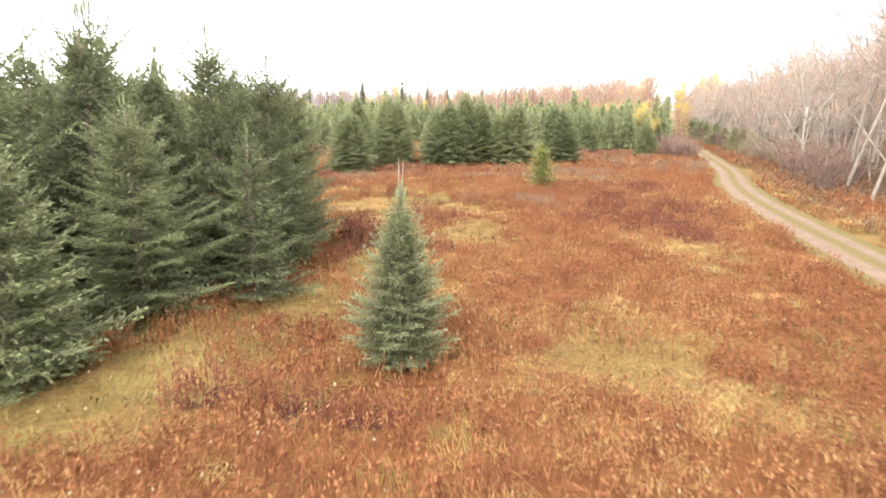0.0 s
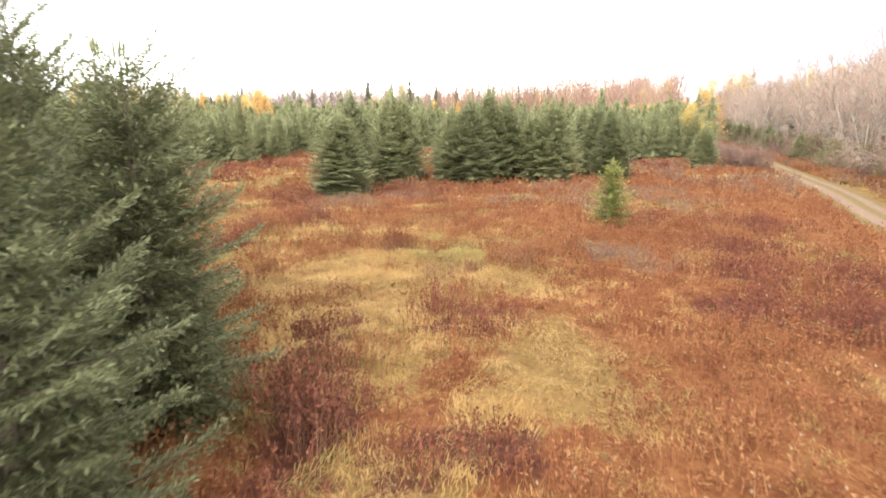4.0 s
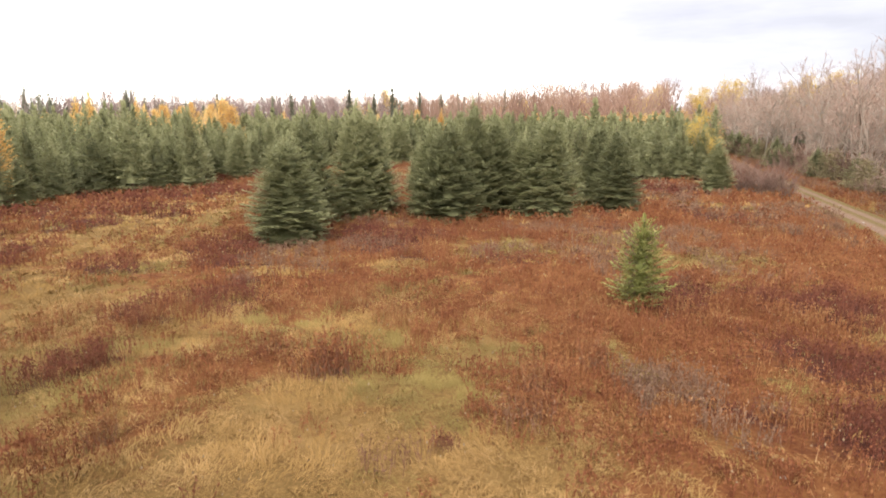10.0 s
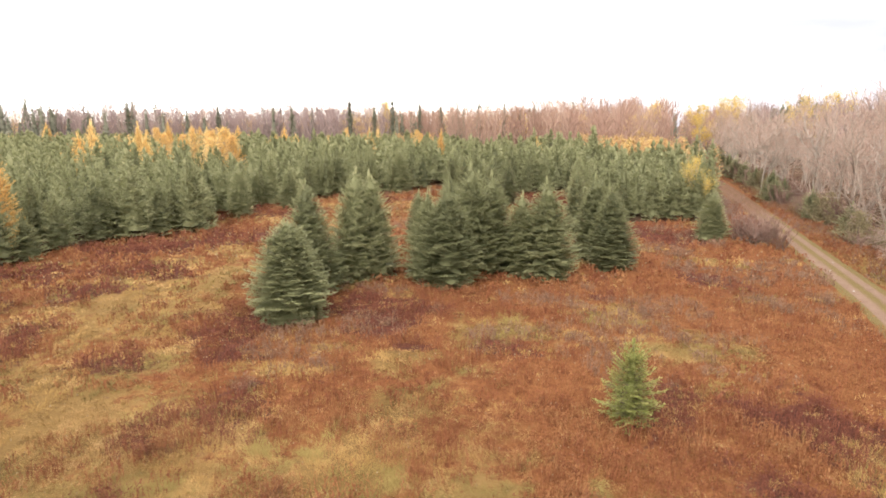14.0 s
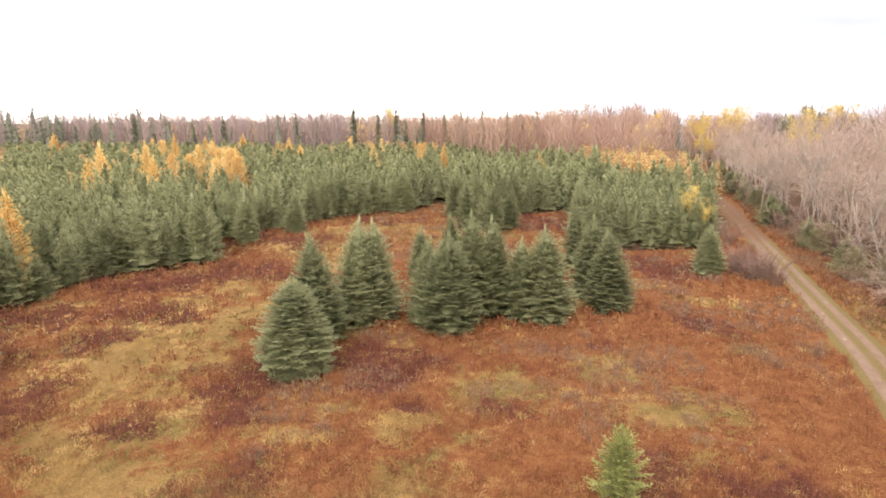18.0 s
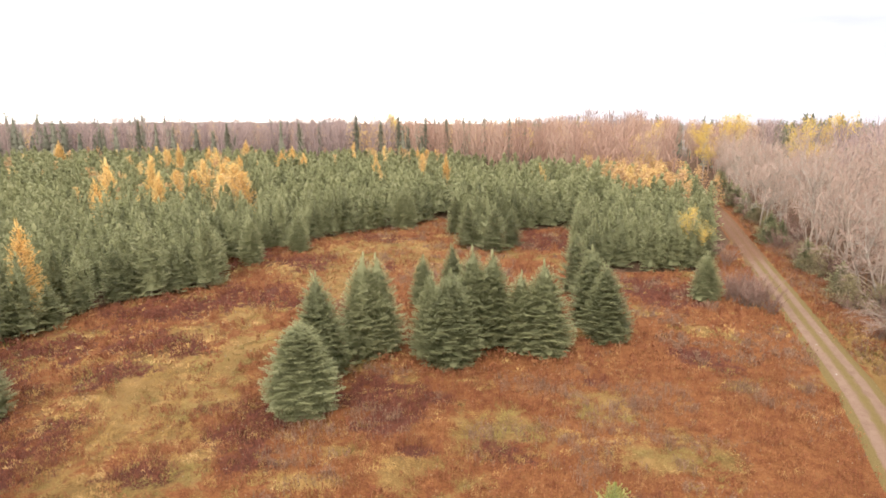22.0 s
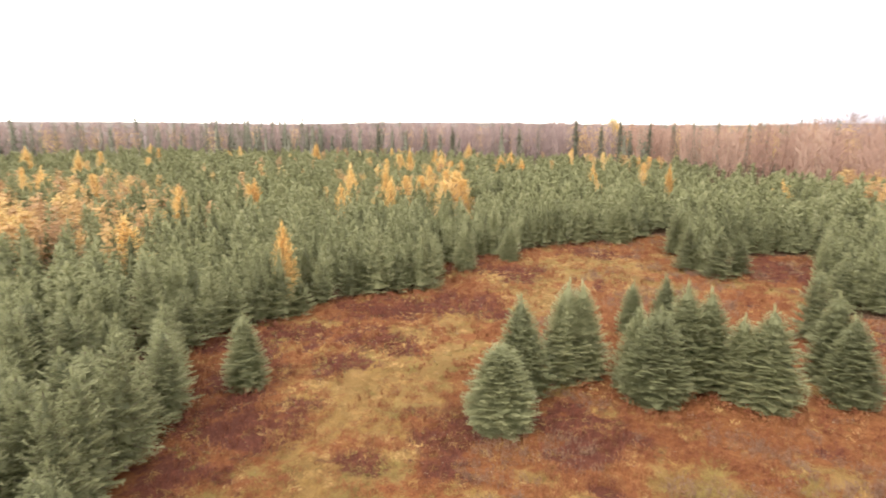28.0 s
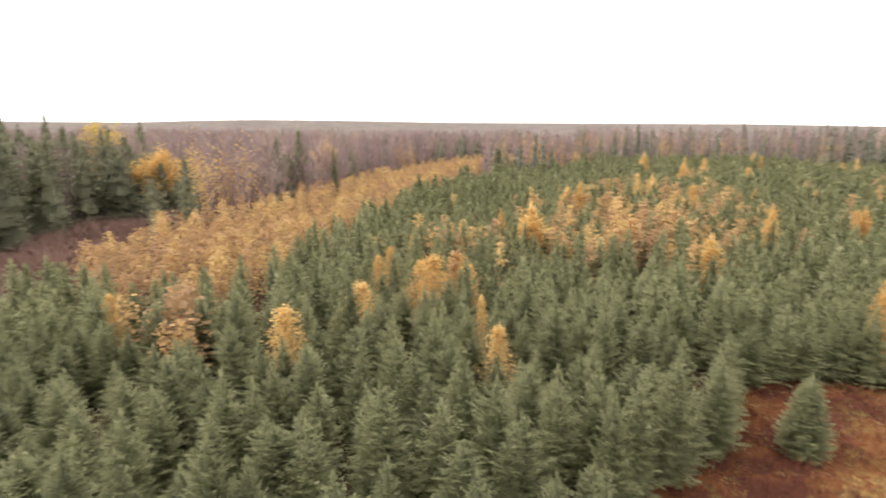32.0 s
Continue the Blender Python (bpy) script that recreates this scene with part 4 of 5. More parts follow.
ISLAND = [(-7.6, 50.6, 5.5, 2.15), (-7.4, 55.4, 6.9, 2.15), (-5.2, 58.4, 7.5, 2.0), (-4.0, 59.4, 7.2, 1.9), (0.9, 57.2, 6.7, 2.2), (-0.4, 58.8, 6.2, 1.7), (2.6, 59.8, 7.7, 2.1), (4.3, 61.2, 7.1, 2.0), (7.7, 59.0, 6.8, 2.2), (6.3, 59.9, 5.8, 1.8),
          (13.0, 61.6, 6.1, 2.0), (12.5, 64.8, 6.7, 1.9), (1.4, 66.5, 6.4, 1.6), (-1.2, 69.5, 4.8, 1.3), (24.9, 71.5, 4.6, 1.6), (-25.2, 49.6, 5.6, 1.6), (-21.8, 86.6, 5.9, 1.55), (-17.8, 93.0, 5.1, 1.6), (-5.2, 110.8, 7.0, 2.3)]
for x, y, tall, wide in ISLAND:
    v = 0 if (x, y) == ISLAND[0][:2] else int(rng.integers(1, 3))
    stand(FREE[v], free_used[v], sized(x, y, wide / 1.9 * 1.24, tall / 6.3))
    free_used[v] += 1
for x, y, tall, wide in [(13.0, 73.4, 6.0, 1.9), (7.2, 92.4, 6.0, 2.2), (4.0, 95.8, 6.2, 2.0), (9.6, 95.0, 5.8, 2.0), (2.6, 104.8, 6.0, 1.8)]:
    mid_spruce(x, y, tall, wide)

# ---- the plantation: rows filling the ground round the clearing
px_, py_ = np.meshgrid(np.arange(-290, 62, 2.85), np.arange(-22, 262, 2.85), indexing="ij")
px_, py_ = px_.ravel() + rng.normal(0, 0.6, px_.size), py_.ravel() + rng.normal(0, 0.6, px_.size)
edge = line_distance(px_, py_, CLEARING + CLEARING[:1])
keep = inside(px_, py_, PLANTATION) & ~inside(px_, py_, CLEARING) & (edge > 1.3) & ~inside(px_, py_, YOUNG_BELT) & (line_distance(px_, py_, ROAD_LINE) > 4.0)
keep &= ~((px_ > -16.5) & (py_ < 28))
keep &= (edge > 3.0) | (px_ > 3)
ex, ey = [], []
for (x0, y0), (x1, y1) in zip(CLEARING[1:15], CLEARING[2:16]):
    ln = math.hypot(x1 - x0, y1 - y0)
    for k in range(max(1, round(ln / 2.7))):
        q = (k + 0.5) / max(1, round(ln / 2.7))
        ex.append(x0 + (x1 - x0) * q - (y1 - y0) / ln * 1.35), ey.append(y0 + (y1 - y0) * q + (x1 - x0) / ln * 1.35)
ex, ey = np.array(ex), np.array(ey)
m = ~inside(ex, ey, CLEARING)
ex, ey = ex[m] + rng.normal(0, 0.25, m.sum()), ey[m] + rng.normal(0, 0.25, m.sum())
px_, py_ = np.concatenate([px_[keep], ex]), np.concatenate([py_[keep], ey])
edge = np.concatenate([edge[keep], np.full(len(ex), 1.4)])
# golden birches and larches that stand among the spruces: x, y, height, half width
GOLD_BIRCH = [(-51, 33, 8.1, 1.8), (-53.0, 35.6, 7.8, 1.5), (-53.6, 32.0, 6.9, 1.5), (-51.2, 36.4, 6.9, 1.2), (-36.5, 33.6, 6.0, 1.1), (-47, 25.3, 6.9, 1.6), (-41.4, 19, 7.1, 1.6), (-48.4, 6, 7.0, 0.9),
              (-60, 30, 7.2, 0.9), (-58.4, 28.6, 6.5, 0.9), (-43.4, 34.8, 6.2, 0.6), (-76, 43.5, 7.2, 1.0), (-74.5, 41, 7.0, 1.0), (-65, 85, 9.0, 1.2), (-68, 104, 7.6, 1.0),
              (-33.5, 116, 9.8, 2.1), (-31.2, 114, 8.8, 1.7), (-34.8, 113, 8.4, 1.4), (-40.0, 116.5, 8.8, 1.5), (-38, 124, 9.4, 1.5), (-43, 127, 9.8, 1.3), (-42, 114, 8.9, 1.4)]
GOLD_LARCH = [(-69.4, 50.7, 9.4, 2.2), (-54, 66, 7.6, 1.5), (-34.0, 66.3, 8.1, 0.95), (-63, 99, 8.4, 1.3), (-44, 95, 8.8, 1.1), (-52, 112, 10.2, 1.2), (-62, 82, 8.2, 1.2), (-80.8, 50.8, 7.2, 0.8), (-58, 124, 8.2, 1.1), (-43.8, 111.5, 8.4, 1.1), (-51.5, 126, 10.2, 1.0)]
GOLD_FAR = [(-13, 147), (-3.7, 160), (21, 142), (-56, 177), (-52, 174), (-60, 180), (-69, 178), (-28, 212), (-7, 217), (-4, 221), (-18, 214), (-68, 168), (-74, 172), (-68, 196), (-46, 194), (-40, 196), (-97, 224), (-125, 216), (-30, 229),
            (-147, 135), (-140, 150), (-170, 160), (-186, 147), (-74, 248), (-160, 215), (-203, 215), (-96, 72), (-108, 92), (-91, 93)]
gap = np.full(px_.shape, 1e9)
for x, y in [g_[:2] for g_ in GOLD_BIRCH + GOLD_LARCH] + GOLD_FAR:
    gap = np.minimum(gap, np.hypot(px_ - x, py_ - y))
ok = (gap > 1.7) & (np.hypot((px_ - 40.5) / 7.5, (py_ - 131) / 19) > 1.0) & ((np.hypot(px_, py_ - 19) < 150) | (rng.uniform(0, 1, len(px_)) < 0.42))
px_, py_, edge = px_[ok], py_[ok], edge[ok]
seen_from = np.hypot(px_ - 0.5, py_ - 19.2)
near_rank = np.argsort(np.where(edge < 4.2, seen_from * 0.55, seen_from))
tall_ = 6.0 + (value_noise(px_, py_, 18, 41) - 0.5) * 1.8 + rng.normal(0, 0.9, len(px_))
wide_ = (1.8 + rng.normal(0, 0.2, len(px_))) * (0.6 + 0.4 * tall_ / 6.0)
things = near_rank[:300]
for k in things:
    if seen_from[k] < 50:
        mid_spruce(px_[k], py_[k], tall_[k], wide_[k])
    else:
        v = int(rng.integers(0, 2))
        stand(MID_BACK[v], back_used[v], sized(px_[k], py_[k], wide_[k] / 1.75, tall_[k] / 6.0))
        back_used[v] += 1
rest = near_rank[300:]
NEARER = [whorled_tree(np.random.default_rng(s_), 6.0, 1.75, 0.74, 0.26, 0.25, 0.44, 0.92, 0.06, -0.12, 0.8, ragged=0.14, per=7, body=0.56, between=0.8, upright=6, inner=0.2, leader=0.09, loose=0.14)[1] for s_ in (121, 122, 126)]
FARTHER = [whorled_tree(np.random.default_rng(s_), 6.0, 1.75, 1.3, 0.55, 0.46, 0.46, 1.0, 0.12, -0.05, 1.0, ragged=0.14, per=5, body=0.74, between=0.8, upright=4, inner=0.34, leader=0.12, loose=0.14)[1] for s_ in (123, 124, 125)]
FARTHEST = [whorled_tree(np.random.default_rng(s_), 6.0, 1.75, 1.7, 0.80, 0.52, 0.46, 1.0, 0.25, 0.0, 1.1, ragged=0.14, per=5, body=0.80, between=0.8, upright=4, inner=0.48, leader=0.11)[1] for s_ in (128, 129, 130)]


def spread_stuff(templates, xs, ys, tall, wide, height=6.0, radius=1.75):
    """Many trees from a few templates, as one triangle set with a tone for each tree and the growth and painted shade
    of each spray.
    """
    vs, fs, ts, gs, k = [], [], [], [], 0
    which = rng.integers(0, len(templates), len(xs))
    for i, tpl in enumerate(templates):
        m = which == i
        if not m.any():
            continue
        v, f = scatter(tpl[:2], np.stack([xs[m], ys[m], lie(xs[m], ys[m])], 1), rng.uniform(0, 6.28, m.sum()), tall[m] / height, wide[m] / radius)
        vs.append(v), fs.append(f + k), ts.append(np.repeat(rng.uniform(0, 1, m.sum()), len(tpl[0])))
        gs.append(np.tile(tpl[2] if len(tpl) > 2 else tip_and_shade(tpl[1], len(tpl[0])), m.sum()))
        k += len(v)
    return np.concatenate(vs), np.concatenate(fs), np.concatenate(ts), np.concatenate(gs)


def stuff(name, templates, xs, ys, tall, wide, mat, label, category, height=6.0, radius=1.75):
    if not len(xs):
        return None
    v, f, t, g = spread_stuff(templates, xs, ys, tall, wide, height, radius)
    ob = new(name, mesh_of(name, v, f, [mat], tone=t, fresh=g))
    return tagged(ob, label, category, kind="stuff")


mid_band, far_band = rest[:560], rest[560:]
last_band = far_band[seen_from[far_band] > 150]
far_band = far_band[seen_from[far_band] <= 150]
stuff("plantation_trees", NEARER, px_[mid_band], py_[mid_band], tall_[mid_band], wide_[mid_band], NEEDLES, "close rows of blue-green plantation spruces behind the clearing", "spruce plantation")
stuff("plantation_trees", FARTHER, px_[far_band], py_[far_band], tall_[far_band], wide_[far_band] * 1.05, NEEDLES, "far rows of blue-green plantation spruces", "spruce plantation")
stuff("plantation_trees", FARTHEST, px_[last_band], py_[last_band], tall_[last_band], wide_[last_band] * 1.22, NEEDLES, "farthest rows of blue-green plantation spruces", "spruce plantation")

# ---- golden larches among the spruces
ROUND = [tree_thing("birch_tree", *plumed_birch(np.random.default_rng(s), 7.0, 1.6, 230, 15, 0.14), BIRCH_BARK, LARCH,
                    "wispy orange-yellow young birch among the spruces", "birch", "golden birches") for s in (133, 134, 135)]
LARCHES = [tree_thing("larch_tree", *whorled_tree(np.random.default_rng(s), 7.0, 1.4, 0.42, 0.10, 0.14, 0.42, 0.70, 0.06, 0.0, 0.8, ragged=0.25, per=8, body=0.0, limbs=True, between=0.7, thin=0.4, upright=14, leader=0.10, loose=0.5), SPRUCE_BARK, LARCH,
                      "golden autumn larch rising above the spruces", "larch", "golden larches") for s in (131, 132)]
r_used, l_used = [0] * 3, [0] * 2


def golden(x, y, tall, wide, cone):
    """One golden tree: a larch or a young birch."""
    kinds, used_, half = (LARCHES, l_used, 0.8) if cone else (ROUND, r_used, 0.95)
    v = int(rng.integers(0, len(kinds)))
    stand(kinds[v], used_[v], sized(x, y, wide / half, tall / 7.0))
    used_[v] += 1


for x, y, tall, wide in GOLD_BIRCH:
    golden(x, y, tall, wide, False)
for x, y, tall, wide in GOLD_LARCH:
    golden(x, y, tall, wide, True)
for x, y in GOLD_FAR:
    for k in range(1 + int(rng.integers(0, 2))):
        golden(x + k * rng.normal(0, 3.0), y + k * rng.normal(0, 3.0), rng.uniform(7.0, 10.5), rng.uniform(0.9, 1.6), bool(rng.integers(0, 2)))

# ---- young birches with yellow leaves
YOUNG = []
for s, n, each, k, size in ((141, 70, 3, 16, 0.24), (142, 70, 3, 16, 0.24), (143, 62, 3, 18, 0.24), (144, 75, 3, 14, 0.24), (147, 62, 3, 18, 0.24), (148, 75, 3, 14, 0.24)):
    r_ = np.random.default_rng(s)
    leaf_ = plumed_birch(r_, 5.0, 1.0, n, each, size, False)[1]
    stems = spikes(np.stack([r_.normal(0, 0.10, k), r_.normal(0, 0.10, k), r_.uniform(-0.1, 2.4, k)], 1), unit(np.stack([r_.normal(0, 0.20, k), r_.normal(0, 0.20, k), np.ones(k)], 1)), r_.uniform(1.4, 2.6, k), 0.06, unit(np.stack([r_.normal(0, 1, k), r_.normal(0, 1, k), np.zeros(k)], 1)))
    v, f = join([stems, leaf_])
    YOUNG.append((v, f, np.arange(len(f)) >= len(stems[1])))


def young_stuff(name, templates, xs, ys, tall, mat_leaf, label, wider=1.1):
    """Slender young trees: russet stems below, fading leaves above."""
    vs, fs, ts, ms, k = [], [], [], [], 0
    which = rng.integers(0, len(templates), len(xs))
    for i, (tv, tf, leafed) in enumerate(templates):
        m = which == i
        v, f = scatter((tv, tf), np.stack([xs[m], ys[m], lie(xs[m], ys[m])], 1), rng.uniform(0, 6.28, m.sum()), tall[m] / 5.0, tall[m] / 5.0 * wider)
        vs.append(v), fs.append(f + k), ts.append(np.repeat(rng.uniform(0, 1, m.sum()), len(tv))), ms.append(np.tile(leafed, m.sum()))
        k += len(v)
    me = mesh_of(name, np.concatenate(vs), np.concatenate(fs), [TWIGS_PINK, mat_leaf], np.concatenate(ms).astype(int), tone=np.concatenate(ts))
    tagged(new(name, me), label, "young trees", kind="stuff")


bx, by = np.meshgrid(np.arange(-290, -60, 2.7), np.arange(-12, 176, 2.7), indexing="ij")
bx, by = bx.ravel() + rng.normal(0, 0.6, bx.size), by.ravel() + rng.normal(0, 0.6, bx.size)
m = inside(bx, by, YOUNG_BELT)
young_stuff("young_birches", YOUNG[:3], bx[m], by[m], rng.uniform(4.2, 7.4, m.sum()), BIRCH_LEAF, "belt of yellow and orange young birches along the plantation", 1.6)
CLUMPS = [(-67, 61, 4, 8, 50), (-77, 71, 7, 9, 85), (-89, 90, 8, 8, 45), (-46, 10.5, 1.6, 1.6, 7), (-96, 74, 8, 8, 40), (-113, 98, 9, 9, 70), (49, 170, 6, 13, 130), (41.5, 134, 3.0, 9, 90), (-6, 222, 4, 4, 14), (-18, 238, 5, 5, 16), (-62, 178, 5, 5, 14), (-106, 247, 16, 6, 24), (-117, 202, 14, 8, 14), (-68, 138, 2, 5, 6), (-90, 150, 30, 30, 30), (-60, 245, 30, 6, 24), (-72, 36, 9, 8, 18), (-44, 121, 6, 5, 9)]
cx = np.concatenate([rng.normal(c_[0], c_[2], c_[4]) for c_ in CLUMPS])
cy = np.concatenate([rng.normal(c_[1], c_[3], c_[4]) for c_ in CLUMPS])
m = ~inside(cx, cy, CLEARING)
young_stuff("young_birches", YOUNG[3:], cx[m], cy[m], rng.uniform(5.5, 8.2, m.sum()), BIRCH_LEAF, "loose clumps of orange young birches among the spruces", 1.5)

# ---- yellow poplars
POPLARS = []
for s_ in (145, 146):
    r_ = np.random.default_rng(s_)
    wood_, twig_, tips_ = branching(r_, 12.0, 0.55, 3, 5, 0.15, 0.3)
    POPLARS.append(tree_thing("poplar_tree", wood_, leaves_at(r_, tips_, 8, 0.235, 0.34), BIRCH_BARK, YELLOW_LEAF, "bright yellow poplar standing among bare trees", "poplar", "yellow poplars"))
for k, (x, y, tall) in enumerate([(29.7, 85.0, 6.0), (66, 202, 14.5), (84, 197, 16.5), (90, 203, 16), (91, 163, 15.5), (97, 167, 15.5), (-142, -13.4, 11.5), (-150, -22, 17.0), (35, 250, 14), (-20, 290, 18), (57, 186, 11.5), (77, 190, 14.0)]):
    ob = stand(POPLARS[k % 2], k // 2, sized(x, y, tall / 12.0 * (0.95 if tall < 8 else 1.0), tall / 12.0))

r_ = np.random.default_rng(149)
wood_, twig_, tips_ = branching(r_, 12.0, 0.9, 3, 6, 0.2, 0.3)
broad_birch = tree_thing("birch_tree", wood_, leaves_at(r_, tips_, 10, 0.42, 0.55), BIRCH_BARK, LARCH, "broad golden birch before mauve bare woods", "birch", "golden birches")
broad_birch.matrix_basis = sized(-137, -5.5, 1.15, 1.08)
stand(broad_birch, 1, sized(-190, 34, 0.9, 1.05))
lone = tree_thing("spruce_tree", *whorled_tree(np.random.default_rng(127), 19.0, 3.3, 1.3, 0.4, 0.48, 0.42, 0.85, 0.04, per=9, body=0.6), SPRUCE_BARK, NEEDLES_SHADED_OLD, "tall dark pointed spruce above bare woods", "spruce")
lone.matrix_basis = sized(-151, 24.5, 1.0, 0.98)
stand(lone, 1, sized(-157, 33.4, 0.55, 0.72))

# ---- bare broad-leaved woods right of the track
BARE = []
for s, h_, mat_, lab in ((151, 13.0, GREY_BARK, "bare grey broad-leaved tree in the wood beside the track"), (152, 12.0, BIRCH_BARK, "bare pale-barked birch in the wood beside the track"),
                         (153, 14.0, GREY_BARK, "bare grey broad-leaved tree in the wood beside the track"), (154, 11.0, GREY_BARK, "bare grey broad-leaved tree in the wood beside the track")):
    wood_, twig_, tips_ = branching(np.random.default_rng(s), h_, 0.8, 4, 4, 0.15, 0.35)
    BARE.append(tree_thing("bare_tree", wood_, twig_, mat_, TWIGS, lab, "bare tree", "bare trees beside the track"))
b_used = [0] * 4
fx, fy = np.meshgrid(np.arange(20, 130, 4.2), np.arange(8, 190, 4.2), indexing="ij")
fx, fy = fx.ravel() + rng.normal(0, 1.2, fx.size), fy.ravel() + rng.normal(0, 1.2, fx.size)
off = line_distance(fx, fy, ROAD_LINE)
right = ~inside(fx, fy, CLEARING) & (fx > np.interp(fy, [p[1] for p in ROAD_LINE], [p[0] for p in ROAD_LINE])) & (off > 5.0)
fx, fy, off = fx[right], fy[right], off[right]
rank = np.argsort(off + 0.12 * fy)
for k in rank[:165]:
    v = int(rng.integers(0, 4))
    h = rng.uniform(0.66, 1.0) * (0.8 if off[k] < 7 else 1.0) + (0.05 if off[k] > 10 else 0.0)
    lean = pose(0, 0, 0, rng.normal(0, 5), rng.normal(0, 5), 0)
    stand(BARE[v], b_used[v], pose(fx[k], fy[k], float(lie(fx[k], fy[k]))) @ lean @ pose(0, 0, 0, 0, 0, rng.uniform(0, 360)) @ Matrix.Diagonal((h, h, h, 1)))
    b_used[v] += 1

# leaning and fallen trees at the wood's edge
for k, (x, y, tip, turn, size) in enumerate([(37.5, 66.0, 68, 70, 0.55), (35.0, 57.0, 74, 110, 0.5), (41.5, 76.0, 60, 250, 0.5), (46.0, 84.0, 35, 250, 0.8), (47.5, 88.0, 28, 240, 0.85), (33.0, 49.0, 72, 100, 0.5), (31.0, 42.0, 76, 60, 0.45), (50.0, 95.0, 30, 255, 0.8), (49.8, 108.5, 24, 250, 0.9), (52.5, 113.0, 18, 245, 0.95), (47.5, 103.5, 38, 250, 0.8), (62.0, 127.0, 22, 250, 0.9)]):
    ob = copy_thing(BARE[1 if k > 2 and tip < 40 else 0], Matrix())
    ob.matrix_basis = pose(x, y, float(lie(x, y)) + 0.1, 0, tip, turn) @ Matrix.Diagonal((size, size, size, 1))
    tagged(ob, "pale dead tree leaning at the wood's edge" if tip < 40 else "pale fallen tree with bare branches at the wood's edge", "dead tree", "fallen trees")

# bare shrubs along the track and at the wood's edge
SHRUBS = []
for s_ in (156, 157, 158):
    r_ = np.random.default_rng(s_)
    n = 26
    az_ = r_.uniform(0, 6.28, n)
    w0 = unit(np.stack([np.cos(az_) * 0.5, np.sin(az_) * 0.5, np.ones(n)], 1) + r_.normal(0, 0.15, (n, 3)))
    b0 = np.stack([r_.normal(0, 0.35, n), r_.normal(0, 0.35, n), np.zeros(n) - 0.1], 1)
    ln = r_.uniform(1.4, 2.8, n)
    stems = join([tube([b0[i], b0[i] + w0[i] * ln[i] * 0.5 + r_.normal(0, 0.06, 3), b0[i] + w0[i] * ln[i]], [0.022, 0.014, 0.005], 3) for i in range(n)])
    k_ = np.repeat(np.arange(n), 14)
    at = b0[k_] + w0[k_] * (ln[k_] * r_.uniform(0.25, 1.0, len(k_)))[:, None]
    w1 = unit(w0[k_] * 0.9 + r_.normal(0, 0.5, (len(k_), 3)))
    SHRUBS.append(tree_thing("bare_shrub", stems, spikes(at, w1, r_.uniform(0.35, 0.9, len(k_)), 0.03, unit(np.cross(w1, r_.normal(0, 1, w1.shape)))), SPRUCE_BARK, TWIGS_SHRUB, "leafless twiggy shrub at the edge of the track", "shrub", "bare shrubs beside the track"))
sh_used = [0] * 3
sp_ = [(28.4, 70.4, 1.2), (27.4, 70.8, 1.15), (29.0, 69.0, 1.1), (28.2, 72.4, 1.2), (28.0, 69.4, 1.1), (29.6, 71.2, 1.0), (30.6, 74.5, 0.9), (28.8, 67.5, 0.8)]
yy = rng.uniform(30, 150, 75)
side_ = np.where(rng.uniform(0, 1, 75) < 0.88, rng.uniform(3.6, 8.5, 75), rng.uniform(-4.5, -3.0, 75))
xx = np.interp(yy, [p[1] for p in ROAD_LINE], [p[0] for p in ROAD_LINE]) + side_ * 1.06
sp_ += [(x, y, sz) for x, y, sd_, sz in zip(xx, yy, side_, rng.uniform(0.7, 1.4, 75)) if sd_ > 0 or y > 84]
for x, y, sz in sp_:
    v = int(rng.integers(0, 3))
    stand(SHRUBS[v], sh_used[v], sized(x, y, sz, sz))
    sh_used[v] += 1
for x, y, tall, wide in [(38.5, 73.0, 3.2, 1.5), (41.0, 82.5, 3.6, 1.5), (46.5, 97, 3.4, 1.5), (46.0, 99.0, 4.2, 2.2), (44.8, 96.4, 3.2, 1.9), (53, 116, 3.6, 1.9), (55.4, 124, 4.2, 2.0), (58.4, 133, 4.5, 2.2), (61, 141, 4.5, 2.2), (64.4, 151, 5.0, 2.4), (68.5, 162, 5.0, 2.4), (73.5, 172, 5.5, 2.4)]:
    mid_spruce(x, y, tall, wide, "small dark green spruce under bare trees beside the track", "spruces beside the track")

OLIVE = leafy("olive_bush_leaves", [(0.0, (0.150, 0.125, 0.070)), (0.5, (0.225, 0.190, 0.105)), (1.0, (0.320, 0.265, 0.150))], 0.4, 0.85, 0.2, 0.2)
EDGE = [tree_thing("olive_bush", *plumed_birch(np.random.default_rng(s_), 3.0, 1.9, 80, 22, 0.13), SPRUCE_BARK, OLIVE, "dense olive-grey bush at the foot of bare trees", "bush", "bushes at the wood's edge") for s_ in (221, 222)]
e_used = [0, 0]
for k, (x, y, tall, wide) in enumerate([(40.6, 79.5, 3.4, 2.3), (41.6, 82.5, 2.8, 2.0), (36.6, 69.2, 3.0, 2.2), (38.0, 71.6, 2.4, 1.9), (37.8, 67.0, 2.6, 2.2), (43.6, 88.0, 2.2, 1.8), (48.0, 103.0, 3.0, 2.0), (34.6, 60.0, 2.4, 1.9), (33.2, 53.0, 2.6, 2.0), (51.5, 112.0, 3.4, 2.0), (30.6, 46.0, 2.2, 1.8)]):
    stand(EDGE[k % 2], e_used[k % 2], sized(x, y, wide / 1.7, tall / 3.0))
    e_used[k % 2] += 1

